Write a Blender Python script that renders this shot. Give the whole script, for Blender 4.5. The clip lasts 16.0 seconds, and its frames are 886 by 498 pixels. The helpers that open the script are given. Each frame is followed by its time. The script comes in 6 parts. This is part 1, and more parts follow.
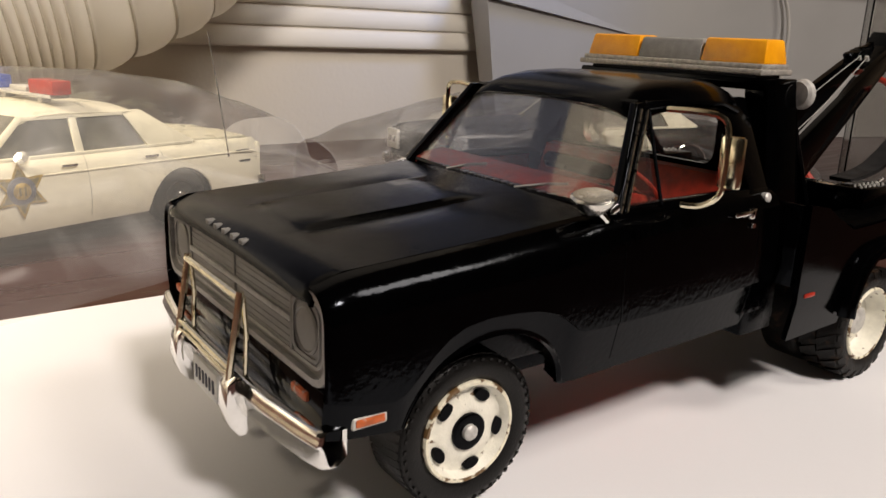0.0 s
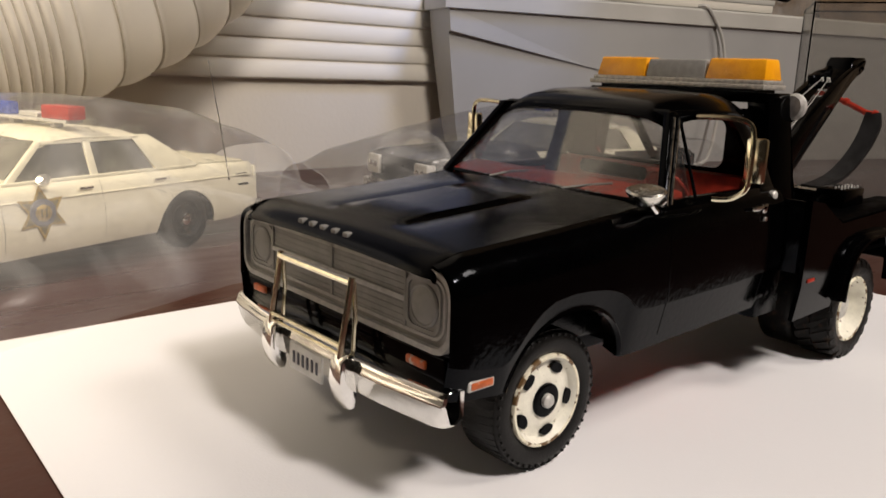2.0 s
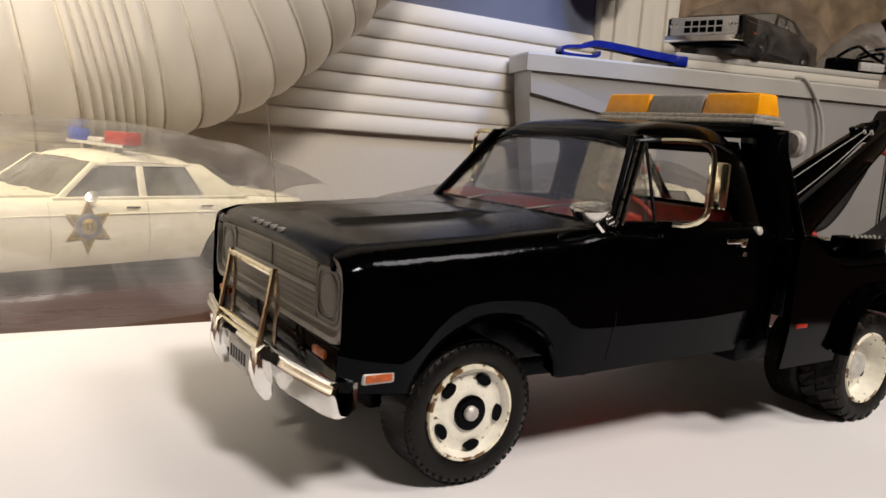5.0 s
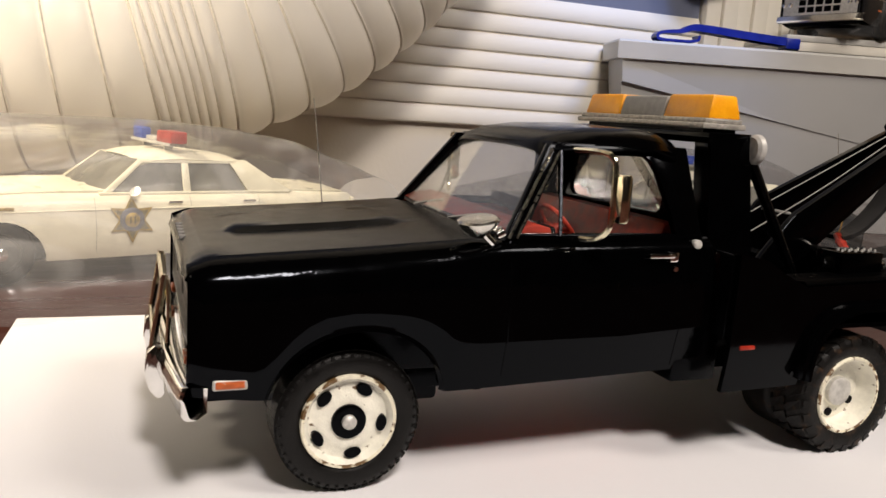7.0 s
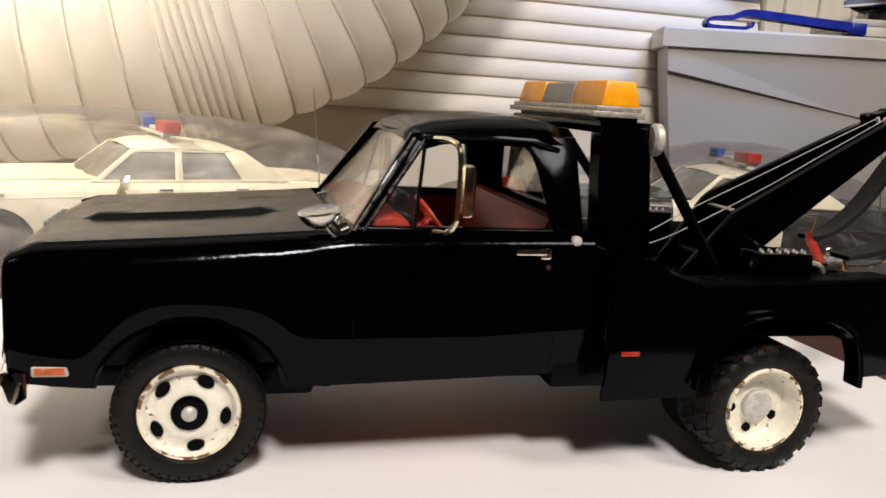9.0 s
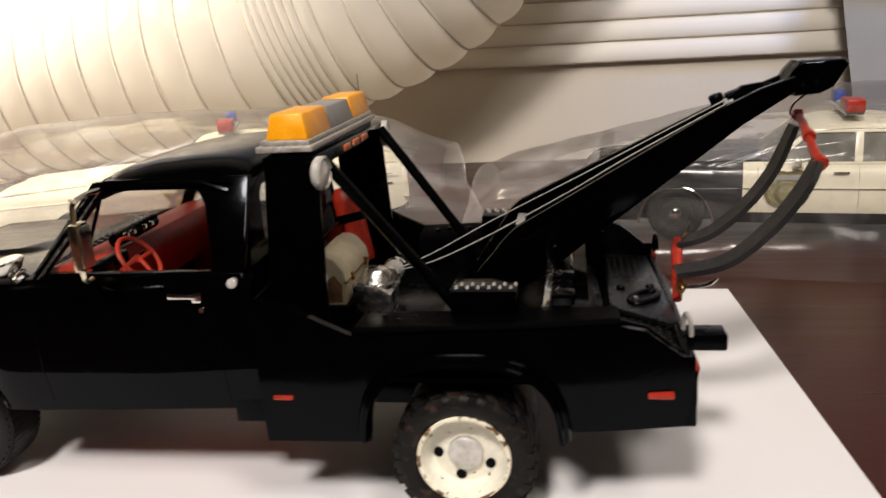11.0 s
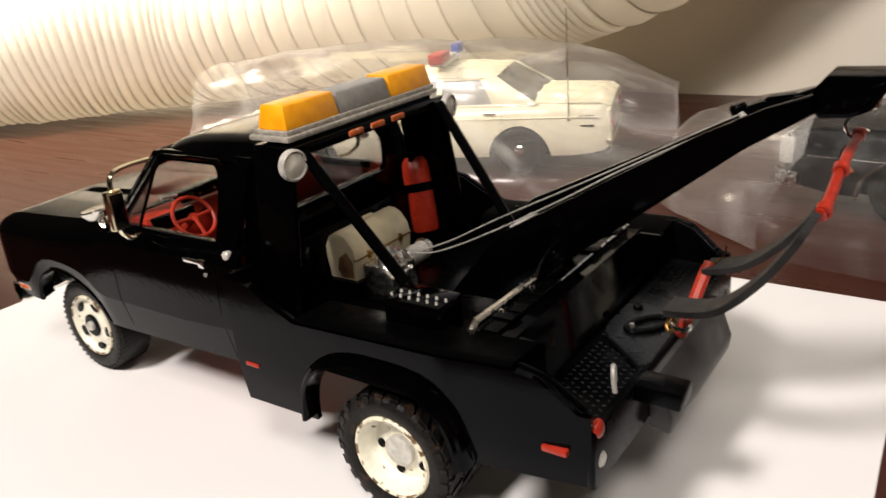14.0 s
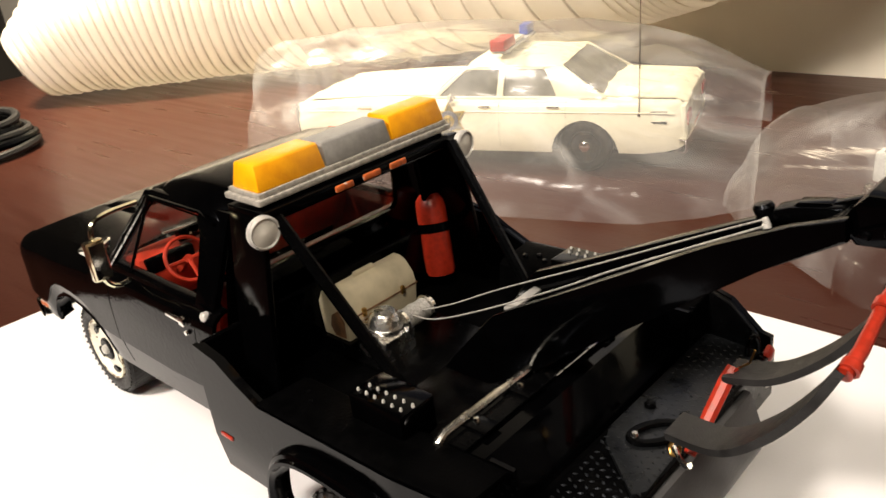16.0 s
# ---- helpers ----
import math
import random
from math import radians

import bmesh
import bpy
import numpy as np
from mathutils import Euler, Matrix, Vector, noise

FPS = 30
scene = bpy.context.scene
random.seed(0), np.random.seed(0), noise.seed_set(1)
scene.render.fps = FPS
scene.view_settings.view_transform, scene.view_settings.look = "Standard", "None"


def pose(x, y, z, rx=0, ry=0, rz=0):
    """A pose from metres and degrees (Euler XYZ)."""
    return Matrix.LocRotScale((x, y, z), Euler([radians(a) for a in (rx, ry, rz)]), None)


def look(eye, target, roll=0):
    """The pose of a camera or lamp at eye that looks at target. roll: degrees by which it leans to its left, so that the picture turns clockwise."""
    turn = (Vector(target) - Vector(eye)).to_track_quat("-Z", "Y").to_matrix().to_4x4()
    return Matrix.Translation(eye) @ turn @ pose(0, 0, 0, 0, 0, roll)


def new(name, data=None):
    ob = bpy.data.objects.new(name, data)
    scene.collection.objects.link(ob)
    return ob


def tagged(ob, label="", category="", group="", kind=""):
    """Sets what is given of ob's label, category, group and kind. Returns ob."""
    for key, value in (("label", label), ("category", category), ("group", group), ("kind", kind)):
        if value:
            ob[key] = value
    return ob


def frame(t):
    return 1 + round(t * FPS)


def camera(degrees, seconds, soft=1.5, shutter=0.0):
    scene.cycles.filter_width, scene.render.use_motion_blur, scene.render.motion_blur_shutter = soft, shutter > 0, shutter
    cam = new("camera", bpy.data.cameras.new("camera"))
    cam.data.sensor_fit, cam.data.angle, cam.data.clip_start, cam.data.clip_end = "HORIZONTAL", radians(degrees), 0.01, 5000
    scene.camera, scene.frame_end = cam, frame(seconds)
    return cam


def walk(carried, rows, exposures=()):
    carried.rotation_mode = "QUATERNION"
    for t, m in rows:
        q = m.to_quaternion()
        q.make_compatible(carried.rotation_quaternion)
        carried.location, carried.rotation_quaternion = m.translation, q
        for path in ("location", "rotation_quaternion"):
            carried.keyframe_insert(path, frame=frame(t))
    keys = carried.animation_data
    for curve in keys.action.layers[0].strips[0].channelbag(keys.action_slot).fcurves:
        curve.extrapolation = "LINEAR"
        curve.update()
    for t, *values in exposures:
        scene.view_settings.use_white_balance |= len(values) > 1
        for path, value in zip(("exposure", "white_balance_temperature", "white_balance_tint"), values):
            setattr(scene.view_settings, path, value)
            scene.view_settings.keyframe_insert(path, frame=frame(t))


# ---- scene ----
cam = camera(58.8, 16.0, soft=1.5, shutter=0.4)
PATH = [
    (0, (-0.08468, -0.14084, 0.08988), (-0.03920, -0.07860, 0.06852), 2.3),
    (0.5, (-0.09660, -0.14676, 0.08316), (-0.04988, -0.08468, 0.06404), 2.8),
    (1, (-0.11672, -0.13820, 0.07772), (-0.06396, -0.08136, 0.05808), 3.9),
    (1.5, (-0.11928, -0.13580, 0.08452), (-0.06736, -0.07836, 0.06432), 2.6),
    (2, (-0.12128, -0.13860, 0.08484), (-0.06992, -0.07988, 0.06708), 2.1),
    (2.5, (-0.12700, -0.13084, 0.07108), (-0.07408, -0.07212, 0.05880), 1.9),
    (3, (-0.12804, -0.13640, 0.06500), (-0.07672, -0.07568, 0.05612), 0.6),
    (3.5, (-0.12012, -0.14568, 0.06480), (-0.07024, -0.08384, 0.05552), 1.9),
    (4, (-0.11256, -0.15204, 0.06644), (-0.06460, -0.08884, 0.05640), 2.3),
    (4.2, (-0.10904, -0.15448, 0.06752), (-0.06196, -0.09056, 0.05748), 2.9),
    (6.3, (-0.05900, -0.17824, 0.07920), (-0.02544, -0.10692, 0.06564), 3.6),
    (6.5, (-0.05396, -0.18012, 0.07964), (-0.02180, -0.10816, 0.06612), 3.5),
    (7, (-0.04144, -0.18864, 0.08220), (-0.01244, -0.11536, 0.06856), 3.8),
    (7.5, (-0.03144, -0.19264, 0.08344), (-0.00456, -0.11852, 0.06992), 3.9),
    (8, (-0.01620, -0.19744, 0.08464), (0.00824, -0.12264, 0.07020), 4.0),
    (8.2, (-0.01016, -0.19872, 0.08444), (0.01280, -0.12340, 0.07052), 3.9),
    (10.3, (0.09528, -0.19564, 0.08512), (0.09392, -0.11764, 0.06748), -0.1),
    (10.5, (0.11844, -0.19712, 0.08792), (0.11008, -0.11952, 0.07032), -1.5),
    (11, (0.15576, -0.19528, 0.10764), (0.14316, -0.11936, 0.08580), -3.3),
    (11.5, (0.17380, -0.18900, 0.11836), (0.15664, -0.11448, 0.09492), -2.7),
    (12, (0.19672, -0.18244, 0.12344), (0.17236, -0.11132, 0.09612), -3.9),
    (12.5, (0.20936, -0.17204, 0.11704), (0.18020, -0.10324, 0.08852), -4.0),
    (13, (0.22512, -0.17244, 0.12248), (0.19196, -0.10556, 0.09368), -4.1),
    (13.5, (0.23072, -0.16696, 0.12244), (0.19332, -0.10236, 0.09360), -4.6),
    (14, (0.23360, -0.15340, 0.12304), (0.18916, -0.09364, 0.09388), -5.4),
    (14.5, (0.24148, -0.13900, 0.12548), (0.19076, -0.08380, 0.09760), -6.7),
    (15, (0.24432, -0.12608, 0.13324), (0.19328, -0.07228, 0.10328), -7.1),
    (15.5, (0.23620, -0.11800, 0.13928), (0.18672, -0.06440, 0.10648), -7.3),
    (16, (0.23596, -0.11268, 0.13936), (0.18444, -0.06140, 0.10596), -6.7),
]
walk(cam, [(t, look(e, g, r)) for t, e, g, r in PATH], [(0, -0.43, 6350, 9), (4, -0.56, 6350, 9), (8, -0.28, 6350, 9), (11, -0.24, 6300, 9), (13, -0.04, 6220, 8), (14.5, 0.06, 6420, 7), (16, 0.38, 6650, 6)])

# ---- light: a warm room lamp in front of the table, a second one to the side ----
world = bpy.data.worlds.new("room_dark")
scene.world = world
world.use_nodes = True
world.node_tree.nodes["Background"].inputs[0].default_value = (1.0, 0.9, 0.78, 1)
world.node_tree.nodes["Background"].inputs[1].default_value = 0.03


def lamp(name, eye, target, size, power, colour):
    d = bpy.data.lights.new(name, "AREA")
    d.shape, d.size, d.energy, d.color = "DISK", size, power, colour
    ob = new(name, d)
    ob.matrix_world = look(eye, target)
    return ob


WARM = (1.0, 0.87, 0.78)
lamp("room_lamp", (0.02, -0.72, 0.86), (0.07, 0.05, 0.0), 0.18, 13.4, WARM)
desk = bpy.data.lights.new("desk_lamp", "SPOT")
desk.energy, desk.color, desk.shadow_soft_size = 66, (1.0, 0.82, 0.6), 0.07
desk.spot_size, desk.spot_blend = radians(80), 0.85
new("desk_lamp", desk).matrix_world = look((-0.55, 0.08, 0.6), (-0.36, 0.35, 0.08))
lamp("ceiling_lamp", (0.75, -0.75, 1.35), (0.2, 0.1, 0.0), 0.42, 12.5, (1.0, 0.87, 0.75))
glow = bpy.data.lights.new("screen_glow", "SPOT")
glow.energy, glow.color, glow.shadow_soft_size = 2.6, (0.3, 0.47, 1.0), 0.03
glow.spot_size, glow.spot_blend = radians(62), 0.8
new("screen_glow", glow).matrix_world = look((0.37, 0.26, 0.38), (0.35, 0.39, 0.13))
scene.view_settings.exposure = 0.0

# ---- materials ----
MM = 0.001


def mat(name, colour, rough=0.5, metal=0.0, vary=0.12, scale=0.25, bump=0.0, fine=2.5, coat=0.0, spec=0.5, second=None, wear=0.0):
    """scale, fine: features per millimetre of the coarse and the fine variation."""
    m = bpy.data.materials.new(name)
    m.use_nodes = True
    nt = m.node_tree
    b = nt.nodes["Principled BSDF"]
    tc = nt.nodes.new("ShaderNodeTexCoord")
    n1 = nt.nodes.new("ShaderNodeTexNoise")
    n1.inputs["Scale"].default_value = scale * 1000
    n1.inputs["Detail"].default_value = 5
    n2 = nt.nodes.new("ShaderNodeTexNoise")
    n2.inputs["Scale"].default_value = fine * 1000
    n2.inputs["Detail"].default_value = 2
    for n in (n1, n2):
        nt.links.new(tc.outputs["Object"], n.inputs["Vector"])
    mix = nt.nodes.new("ShaderNodeMix")
    mix.data_type = "RGBA"
    dark = second or [c * (1 - vary) for c in colour]
    light = [min(1, c * (1 + vary)) for c in colour] if not second else colour
    mix.inputs[6].default_value = (*dark, 1)
    mix.inputs[7].default_value = (*light, 1)
    ramp = nt.nodes.new("ShaderNodeMapRange")
    ramp.inputs[1].default_value, ramp.inputs[2].default_value = 0.35, 0.65
    nt.links.new(n1.outputs["Fac"], ramp.inputs[0])
    nt.links.new(ramp.outputs[0], mix.inputs[0])
    nt.links.new(mix.outputs[2], b.inputs["Base Color"])
    rr = nt.nodes.new("ShaderNodeMapRange")
    rr.inputs[1].default_value, rr.inputs[2].default_value = 0.3, 0.7
    rr.inputs[3].default_value, rr.inputs[4].default_value = max(0.02, rough * (0.8 - wear)), min(1, rough * (1.2 + wear))
    nt.links.new(n1.outputs["Fac"], rr.inputs[0])
    nt.links.new(rr.outputs[0], b.inputs["Roughness"])
    b.inputs["Metallic"].default_value = metal
    b.inputs["Specular IOR Level"].default_value = spec
    b.inputs["Coat Weight"].default_value = coat
    b.inputs["Coat Roughness"].default_value = 0.06
    if bump:
        bp = nt.nodes.new("ShaderNodeBump")
        bp.inputs["Strength"].default_value = bump
        bp.inputs["Distance"].default_value = 0.0003
        nt.links.new(n2.outputs["Fac"], bp.inputs["Height"])
        nt.links.new(bp.outputs[0], b.inputs["Normal"])
    return m


def film_mat(name, tint, clear, rough, gloss_scale=1.0, bump=0.0, bump_scale=40, wisp=0.0, wisp_scale=18):
    """Thin clear plastic: lets light through, with a Fresnel gloss."""
    m = bpy.data.materials.new(name)
    m.use_nodes = True
    nt = m.node_tree
    nt.nodes.clear()
    out = nt.nodes.new("ShaderNodeOutputMaterial")
    tr = nt.nodes.new("ShaderNodeBsdfTransparent")
    tr.inputs[0].default_value = (*tint, 1)
    df = nt.nodes.new("ShaderNodeBsdfDiffuse")
    df.inputs[0].default_value = (0.7, 0.7, 0.7, 1)
    haze = nt.nodes.new("ShaderNodeMixShader")
    haze.inputs[0].default_value = 1 - clear
    nt.links.new(tr.outputs[0], haze.inputs[1])
    nt.links.new(df.outputs[0], haze.inputs[2])
    if wisp:
        tc = nt.nodes.new("ShaderNodeTexCoord")
        wn = nt.nodes.new("ShaderNodeTexNoise")
        wn.inputs["Scale"].default_value = wisp_scale
        wn.inputs["Detail"].default_value = 6
        wn.inputs["Distortion"].default_value = 2.2
        nt.links.new(tc.outputs["Object"], wn.inputs["Vector"])
        wr = nt.nodes.new("ShaderNodeMapRange")
        wr.inputs[1].default_value, wr.inputs[2].default_value = 0.46, 0.74
        wr.inputs[3].default_value, wr.inputs[4].default_value = 1 - clear, 1 - clear + wisp
        nt.links.new(wn.outputs["Fac"], wr.inputs[0])
        nt.links.new(wr.outputs[0], haze.inputs[0])
    gl = nt.nodes.new("ShaderNodeBsdfGlossy")
    gl.inputs["Roughness"].default_value = rough
    fr = nt.nodes.new("ShaderNodeFresnel")
    fr.inputs[0].default_value = 1.45
    mu = nt.nodes.new("ShaderNodeMath")
    mu.operation = "MULTIPLY"
    mu.inputs[1].default_value = gloss_scale
    nt.links.new(fr.outputs[0], mu.inputs[0])
    if bump:
        tc = nt.nodes.new("ShaderNodeTexCoord")
        ns = nt.nodes.new("ShaderNodeTexNoise")
        ns.inputs["Scale"].default_value = bump_scale
        ns.inputs["Detail"].default_value = 4
        ns.inputs["Distortion"].default_value = 1.5
        mp = nt.nodes.new("ShaderNodeMapping")
        mp.inputs["Scale"].default_value = (0.3, 1, 1)
        nt.links.new(tc.outputs["Object"], mp.inputs["Vector"])
        nt.links.new(mp.outputs[0], ns.inputs["Vector"])
        bp = nt.nodes.new("ShaderNodeBump")
        bp.inputs["Strength"].default_value = bump
        bp.inputs["Distance"].default_value = 0.004
        nt.links.new(ns.outputs["Fac"], bp.inputs["Height"])
        nt.links.new(bp.outputs[0], gl.inputs["Normal"])
        nt.links.new(bp.outputs[0], fr.inputs["Normal"])
    ms = nt.nodes.new("ShaderNodeMixShader")
    nt.links.new(mu.outputs[0], ms.inputs[0])
    nt.links.new(haze.outputs[0], ms.inputs[1])
    nt.links.new(gl.outputs[0], ms.inputs[2])
    nt.links.new(ms.outputs[0], out.inputs[0])
    return m


BLACK = mat("gloss_black_paint", (0.0005, 0.0005, 0.0006), 0.11, vary=0.2, scale=0.2, bump=0.05, fine=0.7, spec=0.1)
BRUSHED = mat("brushed_gloss_black_paint", (0.0005, 0.0005, 0.0006), 0.1, vary=0.2, scale=0.2, bump=0.13, fine=0.8, spec=0.11)
SMOOTH = mat("smooth_gloss_black_paint", (0.0005, 0.0005, 0.0006), 0.17, vary=0.2, scale=0.2, bump=0.08, fine=1.0, spec=0.09)
MATTE = mat("matte_black_paint", (0.0009, 0.0009, 0.001), 0.45, vary=0.3, scale=0.3, bump=0.3, fine=1.2, spec=0.012)
DECK = mat("dark_grey_deck_plate", (0.006, 0.0066, 0.0074), 0.3, vary=0.3, scale=0.2, bump=0.2, fine=1.4, spec=0.55)
SATIN = mat("satin_black_paint", (0.0009, 0.0009, 0.001), 0.24, vary=0.2, scale=0.3, bump=0.2, fine=1.2, spec=0.08)
CHROME = mat("chrome_plating", (0.86, 0.85, 0.82), 0.1, 1.0, vary=0.06, scale=0.3, bump=0.03, fine=1.2)
GOLDCHROME = mat("yellowed_chrome", (0.8, 0.74, 0.55), 0.16, 1.0, vary=0.12, scale=0.4, bump=0.04)
SILVER = mat("silver_paint", (0.55, 0.54, 0.51), 0.4, 0.25, vary=0.15, scale=0.6, bump=0.2)
GRILLE = mat("dull_silver_grille", (0.38, 0.37, 0.355), 0.45, 0.2, vary=0.15, scale=0.5, bump=0.06)
GRILLED = mat("dark_grille_wash", (0.22, 0.216, 0.205), 0.5, 0.2, vary=0.14, scale=0.3, bump=0.05)
STEPGREY = mat("dark_grey_bumper", (0.04, 0.04, 0.041), 0.4, vary=0.25, scale=0.2, bump=0.2, spec=0.3)
COWL = mat("worn_dark_grey_cowl", (0.05, 0.05, 0.052), 0.4, vary=0.5, scale=0.6, bump=0.3)
CRINKLE = mat("crinkled_chrome", (0.74, 0.73, 0.7), 0.26, 1.0, vary=0.15, scale=0.5, bump=0.9, fine=0.45)
SOFTCHROME = mat("dulled_chrome", (0.8, 0.78, 0.72), 0.24, 1.0, vary=0.12, scale=0.5, bump=0.1)
RUBBER = mat("tyre_rubber", (0.004, 0.0036, 0.0032), 0.5, vary=0.4, scale=0.5, bump=0.4, fine=3, spec=0.22)
STRAP = mat("sling_rubber", (0.014, 0.0138, 0.0142), 0.5, vary=0.35, scale=0.3, bump=0.35, spec=0.3)
CREAM = mat("cream_wheel_paint", (0.82, 0.8, 0.69), 0.42, vary=0.06, scale=0.5, bump=0.35, fine=2)
AMBER = mat("amber_lens_paint", (1.0, 0.4, 0.005), 0.36, vary=0.1, scale=0.3, bump=0.25, fine=1.4)
ORANGE = mat("orange_marker_paint", (0.5, 0.11, 0.025), 0.4, vary=0.2, scale=0.8, bump=0.2)
RED = mat("red_interior_paint", (0.4, 0.03, 0.012), 0.45, vary=0.25, scale=0.3, bump=0.2)
REDLENS = mat("red_lens_paint", (0.36, 0.024, 0.01), 0.35, vary=0.2, scale=0.6, bump=0.15)
BLUELENS = mat("blue_lens_paint", (0.02, 0.05, 0.3), 0.3, vary=0.2, scale=0.6)
BARGREY = mat("grey_lightbar_centre", (0.27, 0.265, 0.25), 0.45, vary=0.12, scale=0.5, bump=0.2)
BARBASE = mat("scuffed_silver_base", (0.42, 0.4, 0.36), 0.4, 0.3, vary=0.25, scale=0.8, bump=0.4)
BOX = mat("bone_plastic_toolbox", (0.52, 0.46, 0.32), 0.5, vary=0.15, scale=0.15, bump=0.2)
STAIN = mat("brown_stain", (0.17, 0.085, 0.04), 0.6, vary=0.5, scale=0.4, bump=0.2)
BRASS = mat("brass_chain", (0.55, 0.33, 0.1), 0.3, 1.0, vary=0.2)
STRING = mat("grey_thread", (0.32, 0.31, 0.29), 0.7, vary=0.3, scale=2)
WHITE = mat("ivory_car_paint", (0.76, 0.72, 0.56), 0.3, vary=0.04, scale=0.1, bump=0.03)
CARBLACK = mat("police_black_paint", (0.01, 0.01, 0.011), 0.22, vary=0.2)
CARGLASS = mat("dark_car_glass", (0.16, 0.155, 0.13), 0.2, vary=0.3, scale=0.08)
GOLD = mat("gold_badge", (0.35, 0.24, 0.05), 0.4, 0.3, vary=0.3, scale=0.7)
BADGEDARK = mat("badge_dark", (0.13, 0.1, 0.022), 0.45, vary=0.3, scale=0.7)
BADGEGREEN = mat("badge_olive", (0.2, 0.19, 0.075), 0.45, vary=0.3, scale=0.6)
PLATE = mat("licence_plate_white", (0.6, 0.6, 0.58), 0.5)
PLATEINK = mat("licence_plate_ink", (0.08, 0.08, 0.1), 0.5)
GLASS = film_mat("clear_styrene_window", (0.985, 0.985, 0.98), 0.993, 0.05, 0.55)
CASE = film_mat("smoky_styrene_case", (0.86, 0.85, 0.83), 0.93, 0.06, 0.5)
BAG = film_mat("clear_poly_bag", (0.965, 0.965, 0.965), 0.978, 0.17, 0.38, 0.6, 26, 0.075, 20)
HAZY = film_mat("hazy_poly_bag", (0.965, 0.962, 0.95), 0.895, 0.2, 0.5, 0.6, 22, 0.24, 16)
SEAL = film_mat("poly_bag_seal", (0.95, 0.95, 0.95), 0.84, 0.2, 0.5)
PAPER = mat("white_drawing_paper", (0.8, 0.8, 0.82), 0.75, vary=0.015, scale=0.01, bump=0.12, fine=1.5)
HOSE = mat("white_vinyl_hose", (0.84, 0.83, 0.8), 0.42, vary=0.05, scale=0.02, bump=0.1, fine=0.3)
def let_light_through(m, share, colour):
    """Thin skin: part of the light passes and scatters on the other side."""
    nt = m.node_tree
    out, bs = nt.nodes["Material Output"], nt.nodes["Principled BSDF"]
    tl = nt.nodes.new("ShaderNodeBsdfTranslucent")
    tl.inputs[0].default_value = (*colour, 1)
    mx = nt.nodes.new("ShaderNodeMixShader")
    mx.inputs[0].default_value = share
    nt.links.new(bs.outputs[0], mx.inputs[1])
    nt.links.new(tl.outputs[0], mx.inputs[2])
    nt.links.new(mx.outputs[0], out.inputs[0])


let_light_through(HOSE, 0.42, (0.94, 0.9, 0.82))
WIRE = mat("hose_wire_rib", (0.62, 0.58, 0.5), 0.5, vary=0.1)
WALLM = mat("cream_wall_paint", (0.74, 0.69, 0.59), 0.85, vary=0.05, scale=0.004, bump=0.5, fine=0.25)
SLATM = mat("white_vinyl_slat", (0.84, 0.8, 0.7), 0.5, vary=0.03, scale=0.005, bump=0.05)
BLUEWALL = mat("blue_grey_panel", (0.17, 0.19, 0.26), 0.5, vary=0.06, scale=0.01)
BINM = mat("grey_tote_plastic", (0.45, 0.45, 0.44), 0.42, vary=0.05, scale=0.01, bump=0.1, fine=0.6)
BINRIM = mat("pale_grey_rim", (0.55, 0.54, 0.5), 0.45, vary=0.05, scale=0.02)
BLUEP = mat("blue_plastic", (0.006, 0.02, 0.3), 0.35, vary=0.15, scale=0.1)
BROWN = mat("brown_shelf", (0.5, 0.38, 0.26), 0.6, vary=0.3, scale=0.02)
# near-black surfaces out of view, so the truck's paint mirrors darkness
ROOM = mat("unseen_dark_wall", (0.035, 0.03, 0.024), 0.9, vary=0.04, scale=0.002)
CARPET = mat("unseen_dark_carpet", (0.05, 0.04, 0.03), 0.95, vary=0.2, scale=0.02, bump=0.6)


def wood_mat():
    m = mat("dark_mahogany_table", (0.05, 0.0155, 0.0098), 0.32, vary=0.05, spec=0.17, scale=0.004, bump=0.15, fine=0.5)
    nt = m.node_tree
    tc = nt.nodes["Texture Coordinate"]
    mp = nt.nodes.new("ShaderNodeMapping")
    mp.inputs["Scale"].default_value = (4, 60, 30)
    nt.links.new(tc.outputs["Object"], mp.inputs["Vector"])
    n1 = nt.nodes["Noise Texture"]
    nt.links.new(mp.outputs[0], n1.inputs["Vector"])
    n1.inputs["Scale"].default_value = 2.2
    n1.inputs["Detail"].default_value = 8
    return m


WOOD = wood_mat()


# cool tint puts the bluish reflected light into the gloss of these paints
for paint in (BLACK, BRUSHED, SMOOTH, SATIN, DECK):
    paint.node_tree.nodes["Principled BSDF"].inputs["Specular Tint"].default_value = (0.78, 0.86, 1.0, 1)


def chip_paint(m, colour, low, high, scale):
    """Chipped spots of another colour, sharp-edged."""
    nt = m.node_tree
    bs = nt.nodes["Principled BSDF"]
    old = bs.inputs["Base Color"].links[0].from_socket
    tc = nt.nodes["Texture Coordinate"]
    ns = nt.nodes.new("ShaderNodeTexNoise")
    ns.inputs["Scale"].default_value = scale * 1000
    ns.inputs["Detail"].default_value = 4
    nt.links.new(tc.outputs["Object"], ns.inputs["Vector"])
    mr = nt.nodes.new("ShaderNodeMapRange")
    mr.inputs[1].default_value, mr.inputs[2].default_value = low, high
    nt.links.new(ns.outputs["Fac"], mr.inputs[0])
    mx = nt.nodes.new("ShaderNodeMix")
    mx.data_type = "RGBA"
    mx.inputs[7].default_value = (*colour, 1)
    nt.links.new(mr.outputs[0], mx.inputs[0])
    nt.links.new(old, mx.inputs[6])
    nt.links.new(mx.outputs[2], bs.inputs["Base Color"])


